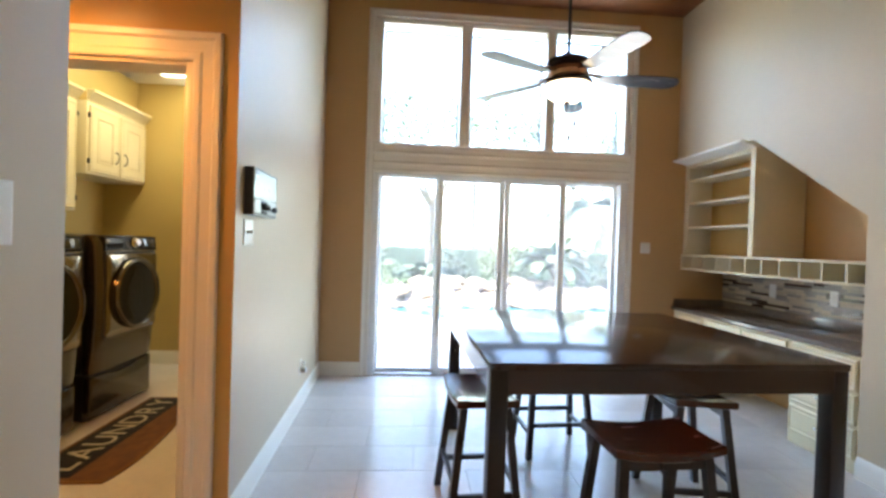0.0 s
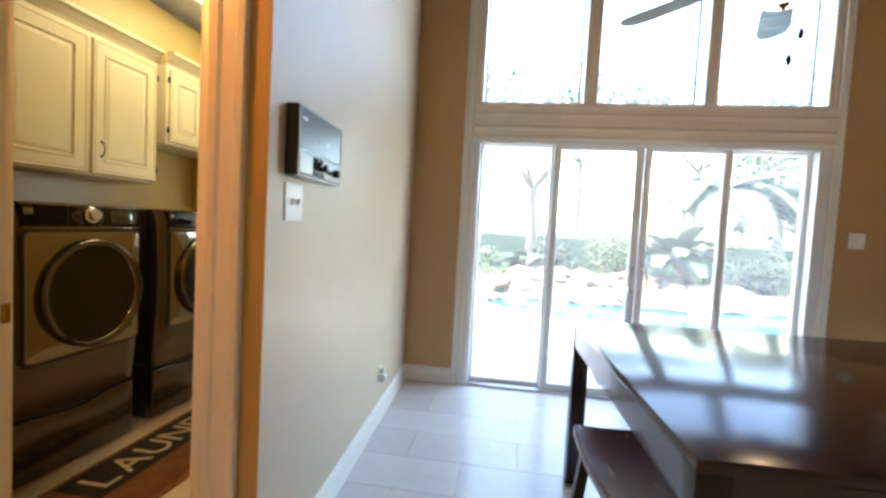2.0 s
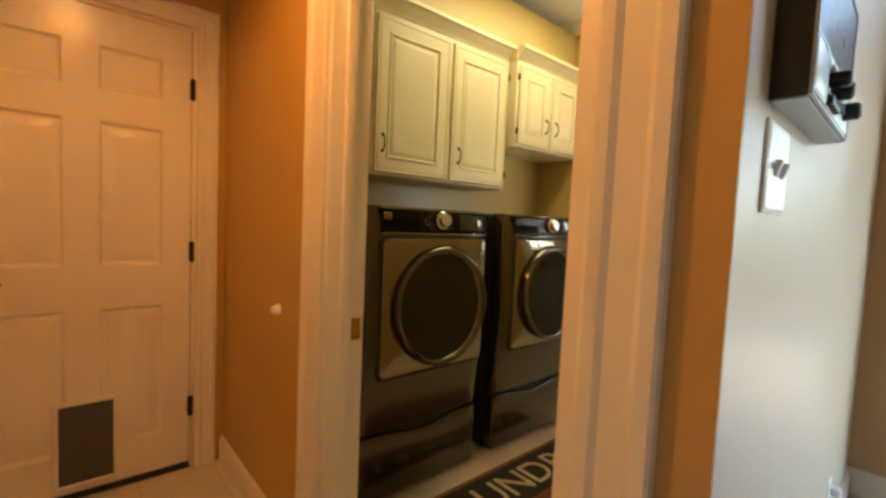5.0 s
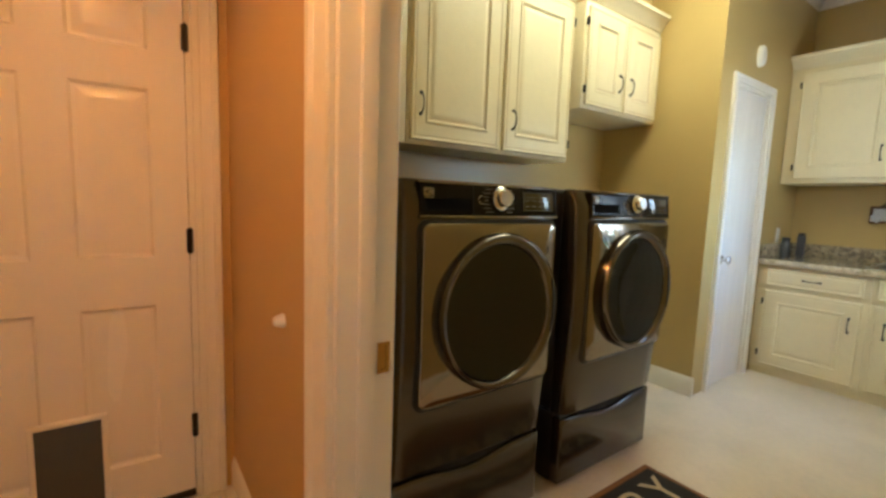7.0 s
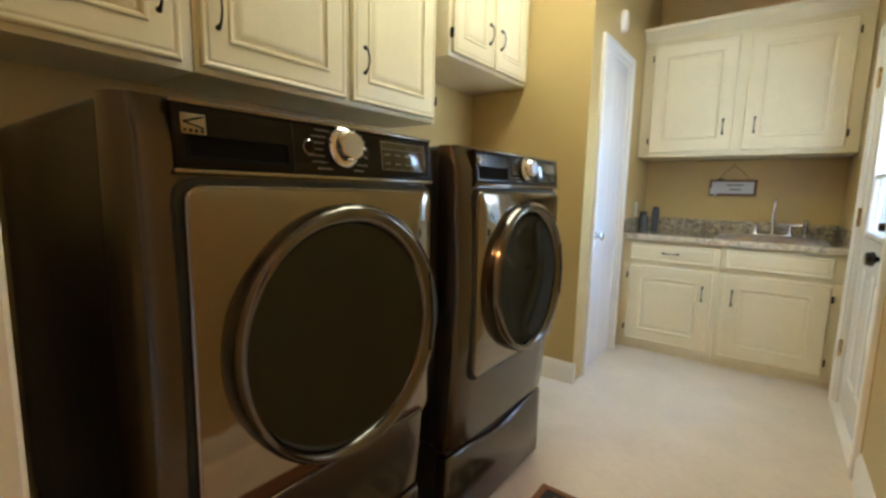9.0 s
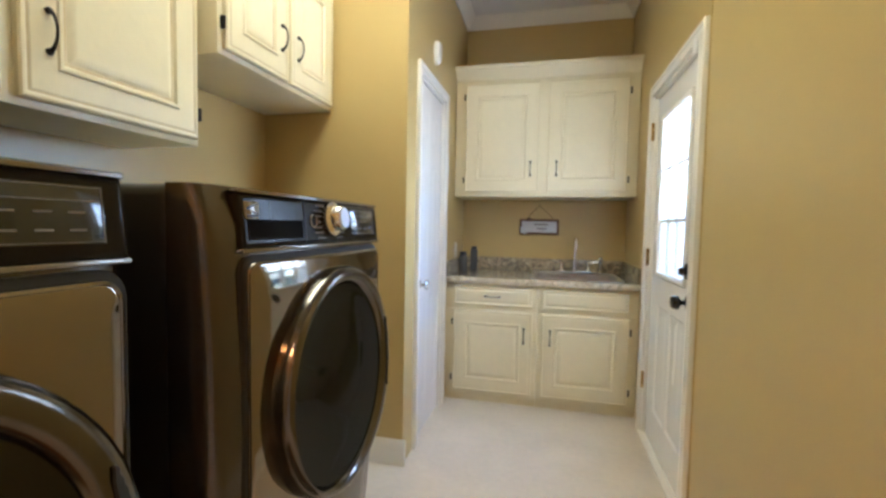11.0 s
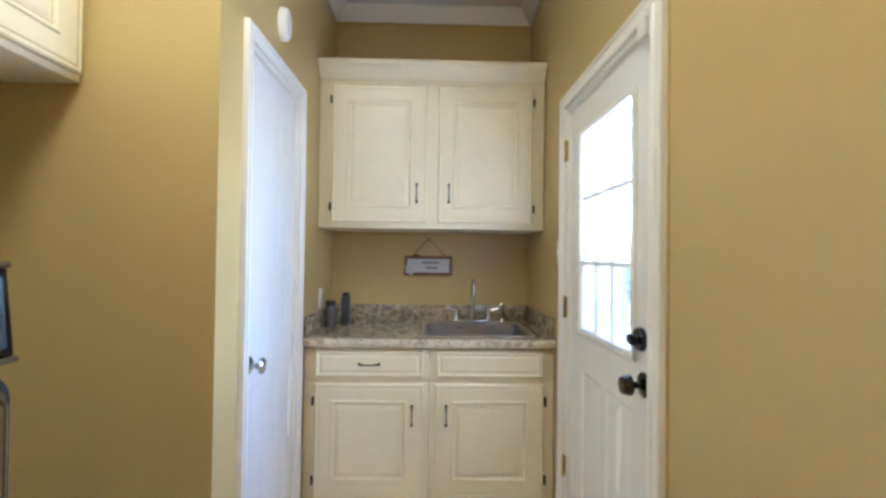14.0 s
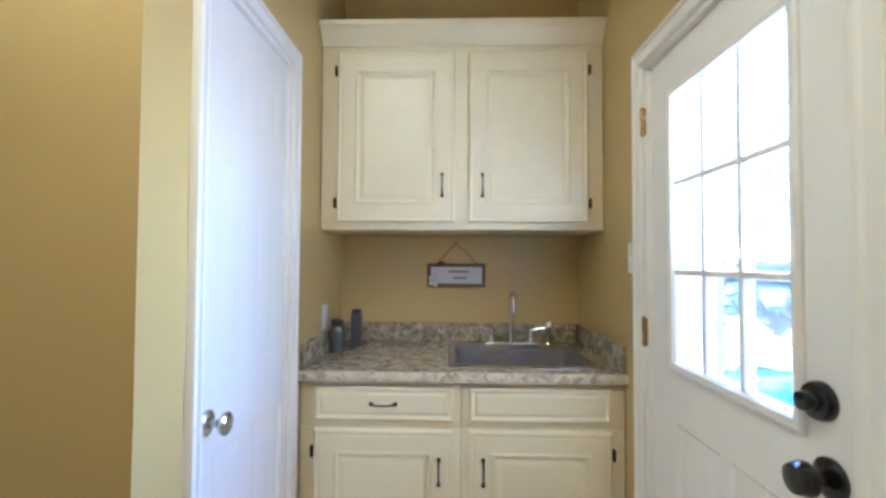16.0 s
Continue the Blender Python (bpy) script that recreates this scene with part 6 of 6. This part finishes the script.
def palm(x, y, z, trunk_h, trunk_r, fronds, length, lift, droop, label, seed, lean=(0, 0), name="palm", broad=0.016, mat="leaf"):
    r = random.Random(seed)
    t = thing(name, pose(x, y, z), label, "palm" if "palm" in name else "plant")
    pts = [(lean[0] * (k / 8) ** 1.4, lean[1] * (k / 8) ** 1.4, trunk_h * k / 8 - (0.1 if k == 0 else 0)) for k in range(9)]
    part("trunk", tube(pts, [trunk_r * (1.15 - 0.35 * k / 8 + (0.05 if k % 2 else 0)) for k in range(9)], 10), "bark", t)
    bl, bs = bmesh.new(), bmesh.new()
    for k in range(fronds):
        a = 360 * k / fronds * 1.618 * 2 + r.uniform(-12, 12)
        e = r.uniform(0.3, 1.0)
        frond(length * r.uniform(0.85, 1.1), lift * e * 1.3, droop * r.uniform(0.8, 1.2), 26, length * 0.20, broad, bl, bs, pose(lean[0], lean[1], trunk_h, 0, 0, a))
    part("crown", bl, mat, t, sharp=180)
    part("midribs", bs, "leaf_dark", t)


palm(3.86, 12.95, 0.1, 0.75, 0.15, 34, 1.05, 1.05, 0.75, "sago palm with a stout leaning trunk by the rocks", 2, (-0.38, 0.0), "sago_palm", 0.030)
palm(5.5, 16.0, -0.15, 2.75, 0.15, 30, 2.4, 1.5, 2.0, "tall feather palm behind the pool", 4, (0.2, 0.1), broad=0.030, mat="leaf_palm")
palm(7.7, 16.8, -0.15, 2.7, 0.15, 28, 2.4, 1.5, 2.0, "tall feather palm behind the pool", 7, (-0.1, 0.1), broad=0.030, mat="leaf_palm")
palm(0.1, 13.5, 0.1, 0.08, 0.06, 40, 0.75, 1.0, 0.75, "spiky green grass-leaved clump behind the rocks", 11, (0, 0), "spiky_clump", 0.022)
for i, (x, y, z, rx, rz, label, mat) in enumerate(((-1.1, 13.6, 0, 0.75, 0.75, "low green garden shrub behind the rocks", "leaf"),
                                                    (1.1, 14.6, 0, 0.8, 0.95, "rounded green garden shrub", "leaf_dark"),
                                                    (2.45, 14.2, 0.05, 0.95, 1.4, "yellow-green rounded shrub behind the rocks", "leaf_lime"),
                                                    (5.0, 13.2, 0.05, 0.8, 0.85, "broad green shrub beside the palm", "leaf_dark"),
                                                    (5.9, 13.4, 0.0, 0.8, 0.8, "broad green shrub near the pool's end", "leaf"),
                                                    (6.9, 13.6, 0.0, 0.9, 0.9, "broad green shrub near the pool's end", "leaf_lime"),
                                                    (3.4, 15.2, 0.0, 1.1, 1.3, "rounded green garden shrub", "leaf"),
                                                    (-2.6, 15.0, 0, 1.0, 1.1, "leafy shrub by the lawn", "leaf_dark"))):
    shrub(x, y, z, rx, rz, 20 + i, label, mat, 2200, 0.11)

for x, y, turn, size in ((-0.28, 7.3, 20, 0.7), (-0.02, 7.02, 75, 0.55), (0.16, 7.25, 130, 0.45)):
    ob = new("flat_stone", finish(boulder((0.36, 0.30, 0.15), int(turn)), "flat_stone", "concrete", 60))
    ob.matrix_world = pose(x, y, -0.045, 0, 0, turn) @ Matrix.Diagonal((size, size * 0.8, size * 0.3, 1))
    tagged(ob, "flat pale stone lying on the pool deck", "rock", "stones on the deck")

hedge = thing("hedge", pose(0, 19.5, -0.14), "long clipped green hedge at the garden's end", "hedge", kind="stuff")
leafy("foliage", hedge, leaf_cloud(9000, 0.16, lambda r: (r.uniform(-16, 20), r.uniform(-0.5, 0.5), r.uniform(0.02, 1.35 + 0.12 * math.sin(r.random() * 6))), 31), "leaf_dark")
part("core", box(-16, 20, -0.35, 0.35, 0, 1.25), "leaf_dark", hedge)


def tree(x, y, trunk_h, seed, label, spread=2.2, n=5200, leaf="leaf", size=0.16, loose=1.0):
    r = random.Random(seed)
    t = thing("tree", pose(x, y, -0.15), label, "tree")
    part("trunk", tube([(0, 0, -0.1), (0.05, 0, trunk_h * 0.5), (0.0, 0.02, trunk_h)], [0.20, 0.15, 0.14], 12), "bark", t)
    ends = []
    for k in range(7):
        a = k * 0.9 + r.uniform(-0.3, 0.3)
        reach = spread * r.uniform(0.6, 1.0)
        top = Vector((reach * math.cos(a), reach * math.sin(a), trunk_h + r.uniform(1.2, 2.6)))
        pts = [Vector((0, 0, trunk_h - 0.15)), Vector((0.35 * top.x, 0.35 * top.y, trunk_h + 0.5)), top]
        part("limb", tube(pts, [0.10, 0.06, 0.02], 8), "bark", t)
        ends.append(top)
    def shape(rr):
        c = rr.choice(ends)
        v = Vector((rr.gauss(0, 0.55), rr.gauss(0, 0.55), rr.gauss(0.3, 0.40))) * loose
        return c + v
    leafy("crown", t, leaf_cloud(n, size, shape, seed), leaf)


tree(0.45, 16.5, 2.9, 3, "spreading garden tree with a forked grey trunk", n=2400)
tree(9.5, 19.0, 2.2, 9, "leafy garden tree behind the pool", 2.6)
tree(-6.5, 18.0, 2.2, 12, "leafy garden tree beyond the lawn", 2.6)
# far trees, washed out by the haze in their leaf colour
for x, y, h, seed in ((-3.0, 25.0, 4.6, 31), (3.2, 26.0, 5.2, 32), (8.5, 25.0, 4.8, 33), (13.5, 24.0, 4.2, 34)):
    tree(x, y, h, seed, "tall leafy tree beyond the hedge", 3.6, n=2600, leaf="leaf_hazed", size=0.26, loose=1.7)

# outside skin of the house near the outside door: a brick return
brick_wall = solid("wall_outer_brick", box(GREY_X - 0.0, GREY_X + 0.09, RD["y1"] + 0.10, BACK_Y + 0.2, -0.14, 3.2), "mortar", HOME, "mortar bed of the outer brick wall", "wall", kind="structure")
bmr = box(-0.104, 0.104, -0.012, 0.0, 0, 0.062, 0.003, segments=1)
mesh_brick = finish(bmr, "brick", "brick")
z, row = -0.12, 0
while z < 3.1:
    y = RD["y1"] + 0.21 + (0.11 if row % 2 else 0)
    while y < BACK_Y + 0.1:
        ob = new("brick", mesh_brick)
        ob.parent = brick_wall
        ob.matrix_basis = pose(GREY_X + 0.09, y, z, 0, 0, 90)
        y += 0.22
    z, row = z + 0.074, row + 1

# unseen roof over all, added so that no light comes in from above
solid("roof", box(L_LEFT - 0.4, 3.6, BACK_OF_ROOM - 0.4, WIN_Y1 + 0.1, DINING_H + 0.13, DINING_H + 0.25), "shingle", HOME, "unseen grey roof deck added to keep light out", "roof", kind="structure")
solid("roof_laundry", box(L_LEFT - 0.4, GREY_X + 0.02, WIN_Y1 + 0.11, BACK_Y + 0.5, L_H + 0.12, L_H + 0.26), "shingle", HOME, "unseen grey roof added over the laundry to keep light out", "roof", kind="structure")
# unseen wall, added to block light behind the hall
solid("wall_hall_back", box(PET_X - 0.5, PET_X - 0.3, HALL_Y - 0.3, ALCOVE_Y, -0.1, DINING_H), "wall_hall", HOME, "unseen plain wall added behind the hall to keep light out", "wall", kind="structure")

# floor tiles of dining room and hall, and the niche's mosaic, piece by piece
TL, TW = 0.61, 0.305
tile_mesh = finish(box(0.001, TL - 0.001, 0.001, TW - 0.001, -0.009, 0.0, 0.0012, segments=1), "floor_tile", "tile")
zones = ((GREY_X1, ROOM_X1, BACK_OF_ROOM, WIN_Y), (PET_X, GREY_X1, HALL_Y, DOOR_Y))
for x0, x1, y0, y1 in zones:
    j, y = 0, y0
    while y < y1 - 0.02:
        i, x = 0, x0 - (TL / 2 if j % 2 else 0)
        while x < x1 - 0.02:
            a, b, c, d = max(x, x0), min(x + TL, x1), y, min(y + TW, y1)
            if b - a > 0.02:
                if b - a > TL - 0.001 and d - c > TW - 0.001:
                    me = tile_mesh
                else:
                    me = finish(box(0.001, b - a - 0.001, 0.001, d - c - 0.001, -0.009, 0.0, 0.0012, segments=1), "floor_tile", "tile")
                ob = new("tile", me)
                ob.parent = floor
                ob.location = (a, c, 0)
            x += TL
        y, j = y + TW, j + 1

splash = solid("mosaic_bed", box(3.064, 3.079, 4.094, WIN_Y - 0.004, 0.822, 1.129), "mortar", HOME, "strip mosaic splash of cream, grey and dark pieces", "splashback", kind="structure")
strips = {}
for L in (0.09, 0.14, 0.20, 0.26):
    for mat in ("mosaic_light", "mosaic_grey", "mosaic_dark"):
        strips[L, mat] = finish(box(0.001, L - 0.001, -0.006, 0.0, 0.001, 0.0215, 0.001, segments=1), "mosaic_strip", mat)
r = random.Random(8)
z = 0.824
while z < 1.105:
    y = WIN_Y - 0.006
    while y > 4.11:
        L = r.choice((0.09, 0.14, 0.20, 0.26))
        if y - L < 4.096:
            L = 0.09
            if y - L < 4.096:
                break
        ob = new("mosaic_strip", strips[L, r.choice(("mosaic_light", "mosaic_light", "mosaic_light", "mosaic_grey", "mosaic_grey", "mosaic_dark"))])
        ob.parent = splash
        ob.matrix_basis = pose(3.064, y, z, 0, 0, -90)
        y -= L
    z += 0.0225
